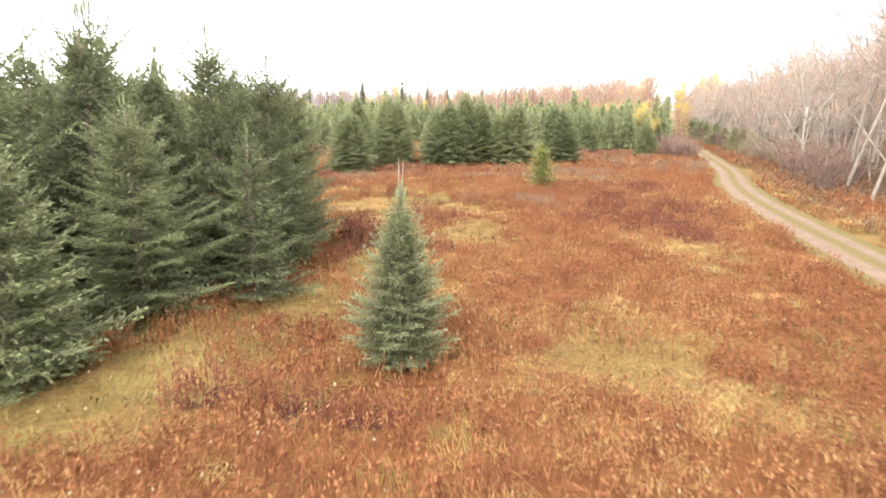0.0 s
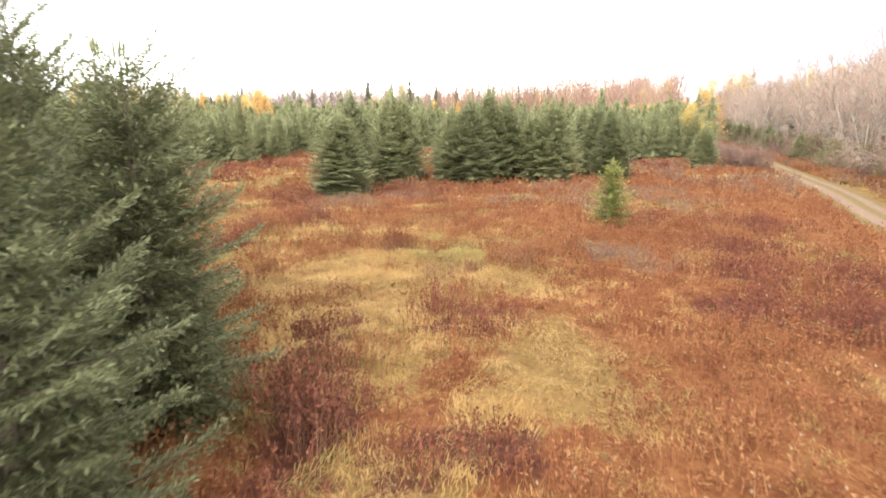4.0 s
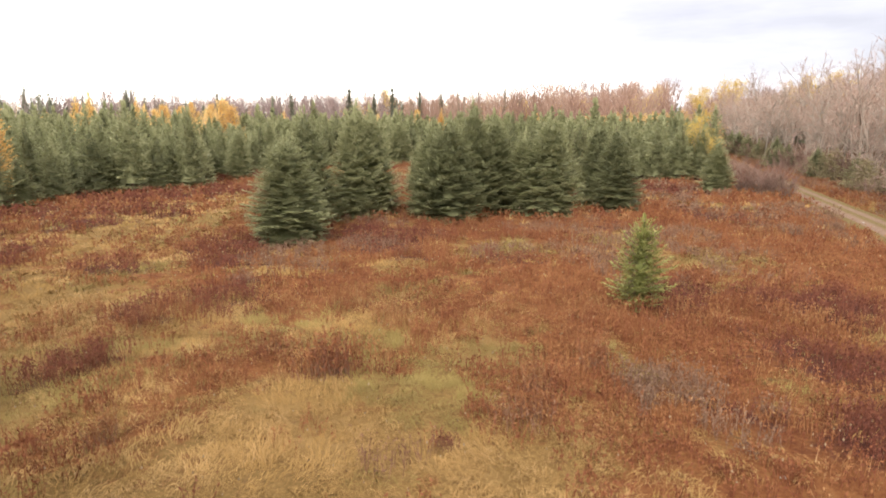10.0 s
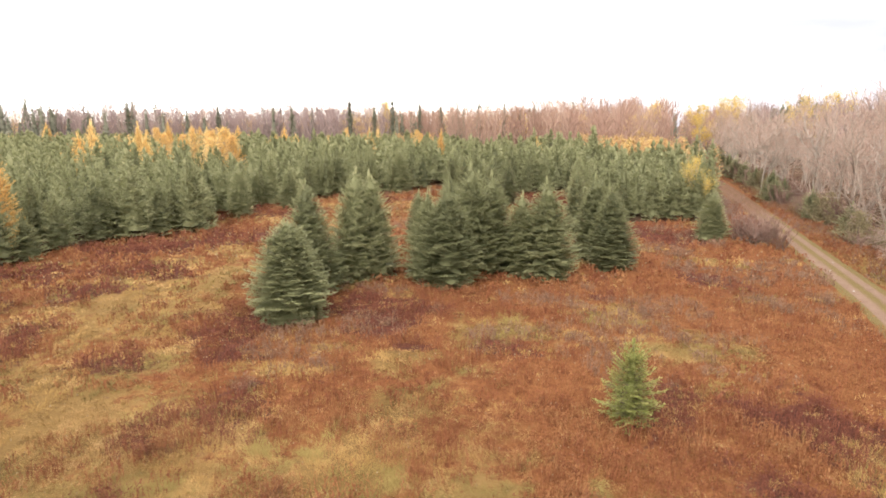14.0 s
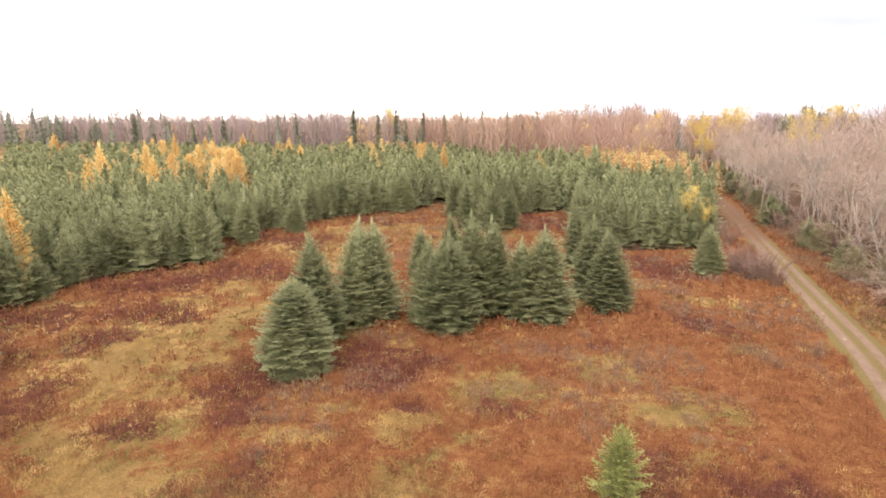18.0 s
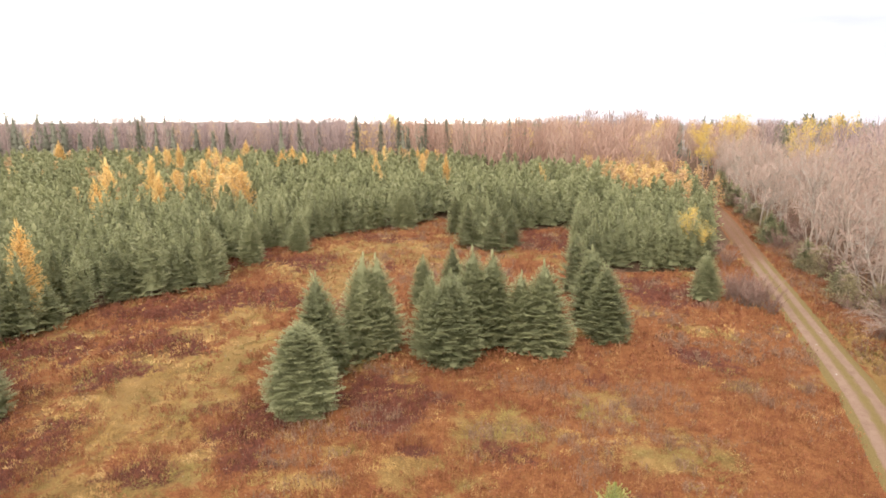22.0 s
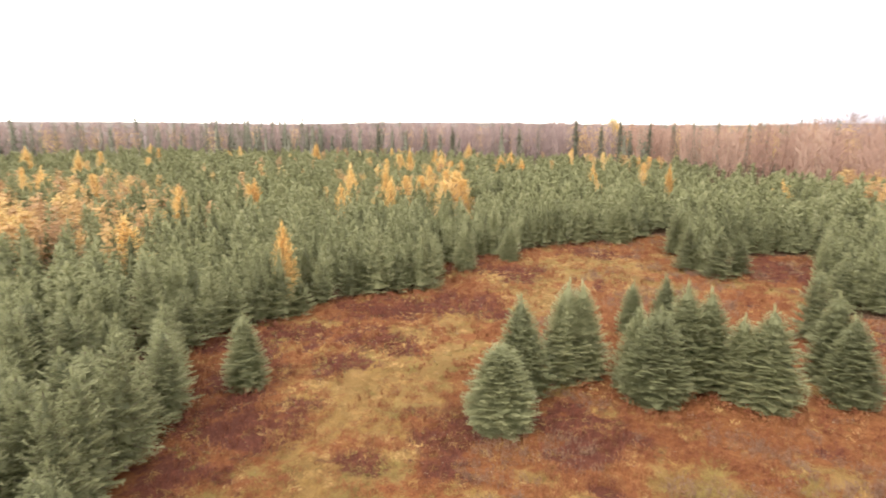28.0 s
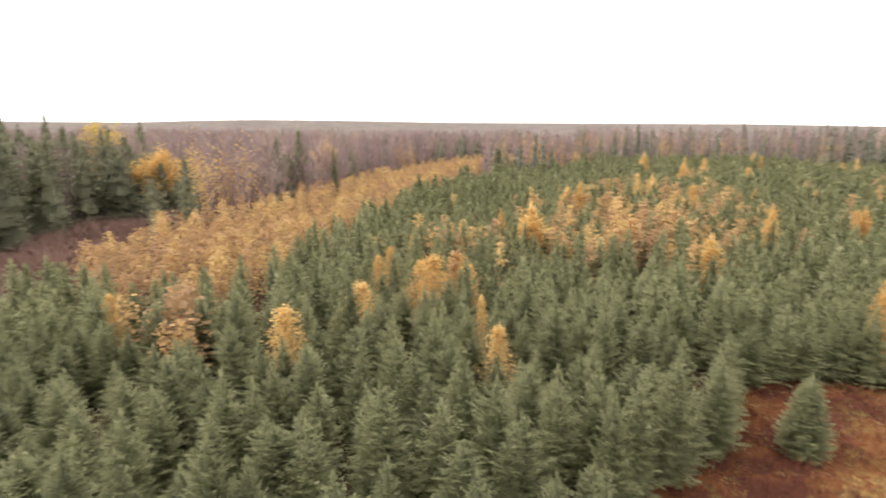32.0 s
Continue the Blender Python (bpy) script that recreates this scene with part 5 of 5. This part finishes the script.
# low templates for the woods farther off
LOW_BARE = []
for s in (161, 162, 163):
    r_ = np.random.default_rng(s)
    n = 120
    z = r_.uniform(2.0, 12.5, n)
    reach = 2.1 * np.sqrt(np.clip(1 - ((z - 8) / 6.0) ** 2, 0.05, 1))
    az = r_.uniform(0, 6.28, n)
    b0 = np.stack([np.cos(az) * reach * r_.uniform(0, 0.7, n), np.sin(az) * reach * r_.uniform(0, 0.7, n), z], 1)
    w_ = unit(np.stack([np.cos(az) * 0.35, np.sin(az) * 0.35, np.ones(n)], 1) + r_.normal(0, 0.25, (n, 3)))
    stems = spikes(np.array([[0, 0, -0.2], [0, 0, -0.2], [0.1, 0, 3.0], [0, 0.1, 4.0]]), unit(np.array([[0.03, 0, 1], [0, 0.03, 1], [0.25, 0.1, 1], [-0.2, -0.2, 1.0]])), np.array([12.5, 12.0, 8, 8]), 0.28, np.array([[1.0, 0, 0], [0, 1, 0], [0, 1, 0], [1, 0, 0]]))
    LOW_BARE.append(join([stems, spikes(b0, w_, r_.uniform(1.4, 3.0, n), 0.13, unit(np.cross(w_, r_.normal(0, 1, (n, 3)))))]))
LOW_CONIFER = [far_spruce(np.random.default_rng(s), 14.0, 2.4, 9, 9, 60, 0.9) for s in (171, 172)]
LOW_LEAF = []
for s in (181, 182):
    r_ = np.random.default_rng(s)
    tip = r_.normal(0, 1, (150, 3)) * (1.4, 1.4, 2.5) + (0, 0, 8.0)
    stems = spikes(np.array([[0, 0, -0.2], [0, 0, -0.2]]), unit(np.array([[0.03, 0, 1], [0, 0.03, 1.0]])), 11.0, 0.3, np.array([[1.0, 0, 0], [0, 1, 0]]))
    LOW_LEAF.append(join([stems, leaves_at(r_, tip, 1, 0.55, 0.3)]))

wx, wy = np.meshgrid(np.arange(-430, 330, 6.0), np.arange(-150, 450, 6.0), indexing="ij")
wx, wy = wx.ravel() + rng.normal(0, 1.8, wx.size), wy.ravel() + rng.normal(0, 1.8, wx.size)
az = np.degrees(np.arctan2(-(wx - 0.5), wy - 19.0))
dist = np.hypot(wx - 0.5, wy - 19)
free = ~inside(wx, wy, PLANTATION) & ~inside(wx, wy, CLEARING) & ~inside(wx, wy, YOUNG_BELT) & ~inside(wx, wy, RED_CLEARING) & (line_distance(wx, wy, ROAD_LINE) > 6)
free &= (dist < 310) | (rng.uniform(0, 1, len(wx)) < 0.45)
free &= (az > -48) & (az < 125) & (dist < 440) & (dist > np.where(az > 60, 100, 55))
free &= ~((wx > 20) & (wx < 130) & (wy < 190) & (wx > np.interp(wy, [p[1] for p in ROAD_LINE], [p[0] for p in ROAD_LINE])) & (line_distance(wx, wy, ROAD_LINE) < 26))
wx, wy, az, dist = wx[free], wy[free], az[free], dist[free]
kind = value_noise(wx, wy, 30, 51) * 0.42 + value_noise(wx, wy, 9, 52) * 0.13 + rng.uniform(0, 1, len(wx)) * 0.45
conifer = (kind > np.where(az > 6, 0.685, 0.62)) & ((az > 3) | (dist > 330) | ((az < -25) & (dist > 195)))
conifer |= (kind > 0.585) & (az > 24) & (az < 74)
conifer &= ~((az > 74) & (kind < 0.68))
conifer |= (az < -29.5) & (dist > 195) & (rng.uniform(0, 1, len(wx)) < 0.5)
conifer |= (az > 97.5) & (dist < 185) & (rng.uniform(0, 1, len(wx)) < 0.8)
gold = (kind < 0.33) & ~conifer & ((az > 0) | (dist > 200)) & ((az < 78) | (dist > 240) | (kind < 0.2))
pink = ~conifer & ~gold & (az < 4) & (az > -28)
grey = ~conifer & ~gold & ~pink
conifer |= (az < 3) & (az > -26) & (dist > 235) & (rng.uniform(0, 1, len(wx)) < 0.17)
gold &= ~conifer
pink &= ~conifer
tallw = (rng.uniform(11.5, 16.5, len(wx)) + value_noise(wx, wy, 40, 53) * 2.5 + np.where((dist > 180) & (az < 62) & (az > -24), 2.6, 0)) * np.where((az > 97.5) & (dist < 185) & conifer, rng.uniform(0.55, 1.45, len(wx)) * np.clip((az - 96) / 10, 0.6, 1.0), 1.0)
near_dark = conifer & (az > 60) & (dist < 200)
conifer &= ~near_dark
TALL_CONIFER = [whorled_tree(np.random.default_rng(s_), 14.0, 2.4, 1.5, 0.52, 0.48, 0.45, 0.72, 0.05, ragged=0.24, body=0.6, per=6, inner=0.3)[1] for s_ in (173, 174, 175)]
stuff("dark_conifers", TALL_CONIFER, wx[near_dark], wy[near_dark], tallw[near_dark] * 0.9, rng.uniform(3.0, 4.6, near_dark.sum()), NEEDLES_FIR, "tall dark firs at the edge of the bare wood", "conifer woods", 14.0, 2.4)
SPIRES = [(-51.9, 229, 17.0), (-31.5, 236, 19.6), (-22, 234, 17.2), (-15, 231, 19.4), (-5, 235, 18.6), (3, 236, 17.2), (27, 234, 18.4), (33, 233, 16.8), (38, 232, 17.8), (-77, 224, 16.4), (-104, 214, 17.3)]
sx, sy, sz_ = (np.array(c_) for c_ in zip(*SPIRES))
sy, sz_ = sy + 13.0, sz_ - 0.3
SPIRE = [whorled_tree(np.random.default_rng(s_), 14.0, 2.4, 1.7, 0.9, 0.8, 0.46, 0.95, 0.1, ragged=0.28, body=0.45, per=5, between=0.6)[1] for s_ in (176, 177)]
stuff("spire_conifers", SPIRE, sx, sy, sz_, rng.uniform(1.6, 2.4, len(sx)), NEEDLES_DARK, "tall narrow dark spruces rising above the far woods", "conifer woods", 14.0, 2.4)
fx_, fy_ = np.meshgrid(np.arange(-190, -96, 5.0), np.arange(-70, 2, 5.0), indexing="ij")
fx_, fy_ = fx_.ravel() + rng.normal(0, 1.2, fx_.size), fy_.ravel() + rng.normal(0, 1.2, fx_.size)
faz = np.degrees(np.arctan2(-(fx_ - 0.5), fy_ - 19.0))
m = (faz > 99.5) & (faz < 116) & ~inside(fx_, fy_, RED_CLEARING) & (np.hypot(fx_, fy_ - 19) < 195)
fh = np.clip(rng.normal(12.5, 2.8, m.sum()) + (faz[m] - 104) * 0.6, 7, 22)
stuff("dark_conifers", TALL_CONIFER, fx_[m], fy_[m], fh, rng.uniform(2.6, 3.6, m.sum()), NEEDLES_FIR, "close stand of tall dark firs beyond the far clearing", "conifer woods", 14.0, 2.4)
rx_, ry_ = rng.uniform(107, 172, 100), rng.uniform(184, 214, 100)
stuff("dark_conifers", TALL_CONIFER, rx_, ry_, rng.normal(15.4, 1.3, 100), rng.uniform(2.6, 3.8, 100), NEEDLES_FIR, "row of tall dark firs above the bare wood", "conifer woods", 14.0, 2.4)
dx_, dy_ = np.concatenate([rng.normal(57, 4, 9), rng.normal(77, 5, 10)]), rng.uniform(250, 272, 19)
stuff("far_bare_woods", LOW_BARE, dx_, dy_, rng.uniform(18.5, 23.0, 19), rng.uniform(3.4, 4.6, 19), TWIGS_FAR, "domed grey crowns of tall bare trees in the distance", "bare woods", 13.5, 2.1)
stuff("far_conifers", LOW_CONIFER, wx[conifer], wy[conifer], tallw[conifer] * rng.uniform(0.72, 1.12, conifer.sum()), rng.uniform(2.6, 4.0, conifer.sum()), NEEDLES_DARK, "dark spruces and firs in the far woods", "conifer woods", 14.0, 2.2)
stuff("far_bare_woods", LOW_BARE, wx[grey], wy[grey], tallw[grey], rng.uniform(2.4, 3.6, grey.sum()), TWIGS_FAR, "hazy grey bare broad-leaved woods in the distance", "bare woods", 13.5, 2.1)
stuff("far_birch_woods", LOW_BARE, wx[pink], wy[pink], (tallw[pink] * 0.82 + value_noise(wx[pink], wy[pink], 24, 54) * 5.0), rng.uniform(2.4, 3.4, pink.sum()), TWIGS_PINK, "russet bare birch woods behind the plantation", "birch woods", 13.5, 2.1)
stuff("far_golden_trees", LOW_LEAF, wx[gold], wy[gold], tallw[gold] * 0.85, rng.uniform(1.5, 2.3, gold.sum()), BIRCH_LEAF, "yellow and orange broad-leaved trees in the far woods", "autumn woods", 12.0, 1.9)

# low bushes on the far red clearing
LOW_SHRUB = []
for s_ in (191, 192):
    r_ = np.random.default_rng(s_)
    n = 90
    w_ = unit(np.stack([r_.normal(0, 0.55, n), r_.normal(0, 0.55, n), np.ones(n)], 1))
    b0 = np.stack([r_.normal(0, 0.8, n), r_.normal(0, 0.8, n), r_.uniform(-0.1, 1.2, n)], 1)
    LOW_SHRUB.append(spikes(b0, w_, r_.uniform(0.7, 1.6, n), 0.10, unit(np.cross(w_, r_.normal(0, 1, (n, 3))))))
qx, qy = rng.uniform(-130, -58, 900), rng.uniform(-26, 10, 900)
m = inside(qx, qy, RED_CLEARING)
stuff("low_bushes", LOW_SHRUB, qx[m], qy[m], rng.uniform(1.2, 4.2, m.sum()), rng.uniform(1.2, 2.8, m.sum()), TWIGS_SHRUB, "purple-brown leafless bushes on a far clearing", "bushes", 2.4, 1.2)

# ---------------------------------------------------------------- meadow plants
def meadow_points(x0, x1, y0, y1, per):
    n = int((x1 - x0) * (y1 - y0) * per)
    x, y = rng.uniform(x0, x1, n), rng.uniform(y0, y1, n)
    m = (inside(x, y, CLEARING) | (line_distance(x, y, CLEARING + CLEARING[:1]) < 1.0)) & (line_distance(x, y, ROAD_LINE) > 1.3)
    return x[m], y[m]


def stems_at(x, y, each, height, width, lean, spread_):
    """Upright stems round each point."""
    n = len(x) * each
    X, Y = np.repeat(x, each) + rng.normal(0, spread_, n), np.repeat(y, each) + rng.normal(0, spread_, n)
    base = np.stack([X, Y, lie(X, Y) - 0.03], 1)
    way = unit(np.stack([rng.normal(0, lean, n), rng.normal(0, lean, n), np.ones(n)], 1))
    ln = np.repeat(height, each) * rng.uniform(0.6, 1.15, n)
    sd = unit(np.cross(way, rng.normal(0, 1, (n, 3))))
    return base, way, ln, sd


def brush(name, x, y, each, mat, label, tallest, leafs, size):
    """Brush: thin stems with small curled leaves up their length."""
    tone = np.clip((value_noise(x, y, 3.2, 61) * 0.6 + value_noise(x, y, 1.1, 63) * 0.4 - 0.5) * 1.7 + 0.45 - 0.09 * (y < 24) + 0.28 * spots(x, y, PALE_SPOTS) + rng.normal(0, 0.1, len(x)), 0.0, 0.98)
    h = tallest * (0.22 + 0.50 * value_noise(x, y, 2.2, 62) + 0.62 * value_noise(x, y, 0.9, 64)) * rng.uniform(0.75, 1.2, len(x))
    base, way, ln, sd = stems_at(x, y, each, h, 0.02, 0.20, 0.13)
    s = spikes(base, way, ln, size * 0.28, sd)
    n = len(base) * leafs
    k = np.repeat(np.arange(len(base)), leafs)
    at = base[k] + way[k] * (ln[k] * rng.uniform(0.35, 1.0, n))[:, None]
    w = unit(way[k] * 0.8 + rng.normal(0, 0.55, (n, 3)))
    l = diamonds(at, w, rng.uniform(0.7, 1.4, n) * size, rng.uniform(0.35, 0.6, n) * size, unit(np.cross(w, rng.normal(0, 1, (n, 3)))))
    v, f = join([s, l])
    t = np.concatenate([np.repeat(np.repeat(tone, each), 3), np.repeat(np.repeat(tone, each)[k], 4)])
    tagged(new(name, mesh_of(name, v, f, [mat], tone=t)), label, "brush", kind="stuff")
    return len(f)


def tufts(name, x, y, each, mat, label, tallest, width):
    """Dry grass in tufts: blades that rise, bend over and lie with the last wind."""
    sway = value_noise(x, y, 2.5, 71) * 9.0
    mound = value_noise(x, y, 0.55, 73)
    n = len(x) * each
    k = np.repeat(np.arange(len(x)), each)
    size = (tallest * (0.6 + 0.7 * mound) * rng.uniform(0.75, 1.2, len(x)))[k] * rng.uniform(0.6, 1.2, n)
    X, Y = x[k] + rng.normal(0, 0.13, n), y[k] + rng.normal(0, 0.13, n)
    base = np.stack([X, Y, lie(X, Y) - 0.02], 1)
    a = sway[k] + (rng.uniform(-1.2, 1.2, len(x)))[k] + rng.normal(0, 0.55, n)
    lean = rng.uniform(0.5, 1.9, n)
    out = np.stack([np.cos(a), np.sin(a), np.zeros(n)], 1)
    rise = unit(out * lean[:, None] + (0, 0, 1.0))
    droop = unit(out + np.stack([rng.normal(0, 0.35, n), rng.normal(0, 0.35, n), rng.uniform(-0.55, 0.25, n)], 1))
    side = np.stack([-np.sin(a), np.cos(a), np.zeros(n)], 1) * (width * rng.uniform(0.7, 1.4, n) / 2)[:, None]
    mid = base + rise * (size * 0.55)[:, None]
    tip = mid + droop * (size * 0.7)[:, None]
    v = np.stack([base - side, base + side, mid + side, mid - side, tip], 1).reshape(-1, 3)
    q = 5 * np.arange(n)[:, None]
    f = np.concatenate([q + [0, 1, 2], q + [0, 2, 3], q + [3, 2, 4]], 1).reshape(-1, 3)
    shade = value_noise(x, y, 2.6, 72) * 0.45 + mound * 0.3 + rng.uniform(0, 0.25, len(x))
    tone = np.repeat(np.clip((shade - 0.5) * 1.6 + 0.44 - 0.10 * (y < 24), 0.02, 0.98)[k], 5)
    tagged(new(name, mesh_of(name, v, f, [mat], tone=tone)), label, "grass", kind="stuff")
    return len(f)


count = 0
BANDS = ((-11, 16, 1.5, 23, 14.0, 0.070, 0.56, 5, 4, 12.0, 22, 0.008), (-13, 14, 23, 40, 13.0, 0.068, 0.60, 6, 4, 16.0, 30, 0.008), (-23, -13, 26, 40, 7.0, 0.09, 0.60, 6, 2, 9.0, 18, 0.014), (14, 24, 23, 56, 6.0, 0.10, 0.60, 6, 2, 6.0, 14, 0.016),
         (-20, 14, 40, 56, 7.0, 0.10, 0.64, 6, 2, 8.0, 16, 0.016), (-40, 46, 56, 122, 2.8, 0.18, 0.68, 5, 2, 3.5, 8, 0.036), (-36, -20, 40, 56, 4, 0.15, 0.7, 4, 2, 4.0, 9, 0.03), (-9, 12, -10, 1.5, 5, 0.09, 0.6, 4, 2, 4.0, 10, 0.014))
for x0, x1, y0, y1, per, size, tall, each, leafs, turf, blades, blade in BANDS:
    x, y = meadow_points(x0, x1, y0, y1, per)
    g, wn, gr = grassiness(x, y) + rng.normal(0, 0.14, len(x)), winered(x, y) + rng.normal(0, 0.12, len(x)), spots(x, y, GREY_SPOTS)
    is_grey = (gr > 0.45) | ((y > 41) & (x > -9) & (value_noise(x, y, 2.4, 83) * 0.7 + value_noise(x, y, 0.8, 84) * 0.3 + rng.normal(0, 0.06, len(x)) > 0.64))
    is_wine = ~is_grey & (wn > 0.5)
    clump = value_noise(x, y, 1.3, 81) * 0.65 + value_noise(x, y, 0.6, 82) * 0.35
    is_brush = ~is_grey & ~is_wine & (g * 0.70 + spots(x, y, OLIVE_SPOTS) * 0.45 + (0.5 - clump) * 1.5 + rng.normal(0, 0.07, len(x)) < 0.42)
    count += brush("russet_brush", x[is_brush], y[is_brush], each, BRUSH, "russet meadowsweet brush covering the meadow", tall, leafs, size)
    count += brush("dark_brush", x[is_wine], y[is_wine], each, BRUSH_DARK, "patches of dark red brush in the meadow", tall * 1.15, leafs, size)
    if is_grey.any():
        count += brush("grey_brush", x[is_grey], y[is_grey], each, BRUSH_GREY, "thin growth of bare grey-brown twigs in the meadow", tall * 1.02, leafs, size)
    x, y = meadow_points(x0, x1, y0, y1, turf)
    m = (grassiness(x, y) + spots(x, y, OLIVE_SPOTS) + rng.normal(0, 0.13, len(x)) > 0.34) | (rng.uniform(0, 1, len(x)) < np.where((x > 3) & (y > 22), 0.08, 0.22))
    green = m & (value_noise(x, y, 4.2, 91) * 0.6 + value_noise(x, y, 1.3, 92) * 0.4 + 0.16 * spots(x, y, OLIVE_SPOTS) + rng.normal(0, 0.05, len(x)) > 0.62)
    count += tufts("meadow_grass", x[m & ~green], y[m & ~green], blades, GRASS, "dry straw-coloured meadow grass lying in tufts", 0.25 + blade * 4, blade)
    if green.any():
        count += tufts("green_grass", x[green], y[green], blades, GRASS_GREEN, "olive green meadow grass lying in tufts", 0.23 + blade * 4, blade)
    x, y = meadow_points(x0, x1, y0, y1, per * 0.13)
    base, way, ln, sd = stems_at(x, y, 1, np.full(len(x), tall * 0.95), 0.02, 0.2, 0.0)
    v, f = diamonds(base + way * ln[:, None], way, size * 0.9, size * 0.6, sd)
    count += len(f)
    tagged(new("seed_heads", mesh_of("seed_heads", v, f, [SEEDS])), "pale dry seed heads above the brush", "seed heads", kind="stuff")


vy = rng.uniform(20, 150, 2600)
vx = np.interp(vy, [p[1] for p in ROAD_LINE], [p[0] for p in ROAD_LINE]) + np.where(rng.uniform(0, 1, 2600) < 0.75, 3.4 + np.abs(rng.normal(0, 3.2, 2600)), rng.uniform(2.0, 3.6, 2600))
for m, mat_, lab in ((rng.uniform(0, 1, 2600) < 0.5, BRUSH_GREY, "grey-brown brush between the track and the bare wood"), (rng.uniform(0, 1, 2600) < 0.45, BRUSH, "russet brush along the verge of the track")):
    count += brush("verge_brush", vx[m], vy[m], 5, mat_, lab, 0.75, 2, 0.15)
m = vx - np.interp(vy, [p[1] for p in ROAD_LINE], [p[0] for p in ROAD_LINE]) < 4.6
count += tufts("verge_grass", vx[m], vy[m], 10, GRASS, "dry grass along the verge of the track", 0.35, 0.03)


def meadow_bush(seed, mat, label):
    """A tall clump of upright stems with curled leaves."""
    r_ = np.random.default_rng(seed)
    n = 30 if mat is BROWN_STEMS else 70
    base = np.stack([r_.normal(0, 0.24, n), r_.normal(0, 0.20, n), np.full(n, -0.05)], 1)
    w = unit(np.stack([r_.normal(0, 0.16, n), r_.normal(0, 0.16, n), np.ones(n)], 1))
    ln = r_.uniform(0.55, 1.15, n)
    k = np.repeat(np.arange(n), 3 if mat is BROWN_STEMS else 7)
    at = base[k] + w[k] * (ln[k] * r_.uniform(0.35, 1.0, len(k)))[:, None]
    w2 = unit(w[k] + r_.normal(0, 0.5, (len(k), 3)))
    ob = new("meadow_bush")
    part("branchwork", mesh_of("branchwork", *spikes(base, w, ln, 0.02, unit(np.cross(w, r_.normal(0, 1, (n, 3))))), [BROWN_STEMS]), ob)
    part("foliage", mesh_of("foliage", *diamonds(at, w2, r_.uniform(0.05, 0.11, len(k)), r_.uniform(0.025, 0.05, len(k)), unit(np.cross(w2, r_.normal(0, 1, w2.shape)))), [mat]), ob)
    return tagged(ob, label, "bush", "upright bushes in the meadow")


BUSHES = [meadow_bush(201, BRUSH_DARK, "upright dark red bush in straw-coloured grass"), meadow_bush(202, BRUSH, "upright russet bush in straw-coloured grass"), meadow_bush(203, BROWN_STEMS, "upright bush of bare brown stems in the grass")]
bush_used = [0] * 3
for x, y, v, size in [(-2.8, 33.2, 1, 1.15), (-2.4, 33.0, 1, 1.0), (-1.2, 29.1, 2, 0.75), (-0.6, 29.2, 2, 0.7), (1.4, 30.3, 2, 0.9), (1.9, 30.8, 1, 0.8), (0.1, 29.8, 0, 0.45), (-6.4, 30.4, 1, 0.8), (-8.8, 36.7, 0, 0.7), (-8.2, 36.9, 1, 0.8), (-9.3, 33.8, 0, 0.65), (-8.4, 33.6, 0, 0.6), (-4.3, 34.6, 1, 0.8), (3.9, 33.7, 1, 0.9), (2.2, 32.4, 1, 0.8), (-3.0, 20.8, 0, 1.2), (-2.6, 20.2, 0, 1.1), (-3.4, 21.4, 0, 1.1)]:
    stand(BUSHES[v], bush_used[v], sized(x, y, size, size))
    bush_used[v] += 1
STONE, nt, sh = material("pale_stone", 0.9, 0.2)
nt.links.new(ramp_node(nt, noise_node(nt, 14.0, 5), [(0.3, (0.22, 0.20, 0.18)), (0.7, (0.42, 0.39, 0.35))]), sh.inputs["Base Color"])


def stone(seed, size):
    """A rounded field stone."""
    bm = bmesh.new()
    bmesh.ops.create_icosphere(bm, subdivisions=2, radius=size)
    r_ = random.Random(seed)
    shift = Vector((r_.uniform(0, 50), r_.uniform(0, 50), 0))
    for v in bm.verts:
        v.co *= 1 + 0.35 * noise.noise(v.co / size * 0.9 + shift)
        v.co.z *= 0.65
    me = bpy.data.meshes.new("stone")
    bm.to_mesh(me)
    bm.free()
    me.materials.append(STONE)
    return me


for k, (x, y, size) in enumerate(STONES):
    ob = new("stone", stone(k, size))
    ob.location = (x, y, float(lie(x, y)) + size * 0.3)
    tagged(ob, "pale rounded field stone lying on the gravel track" if k else "pale rounded field stone among the brush", "stone", "stones")
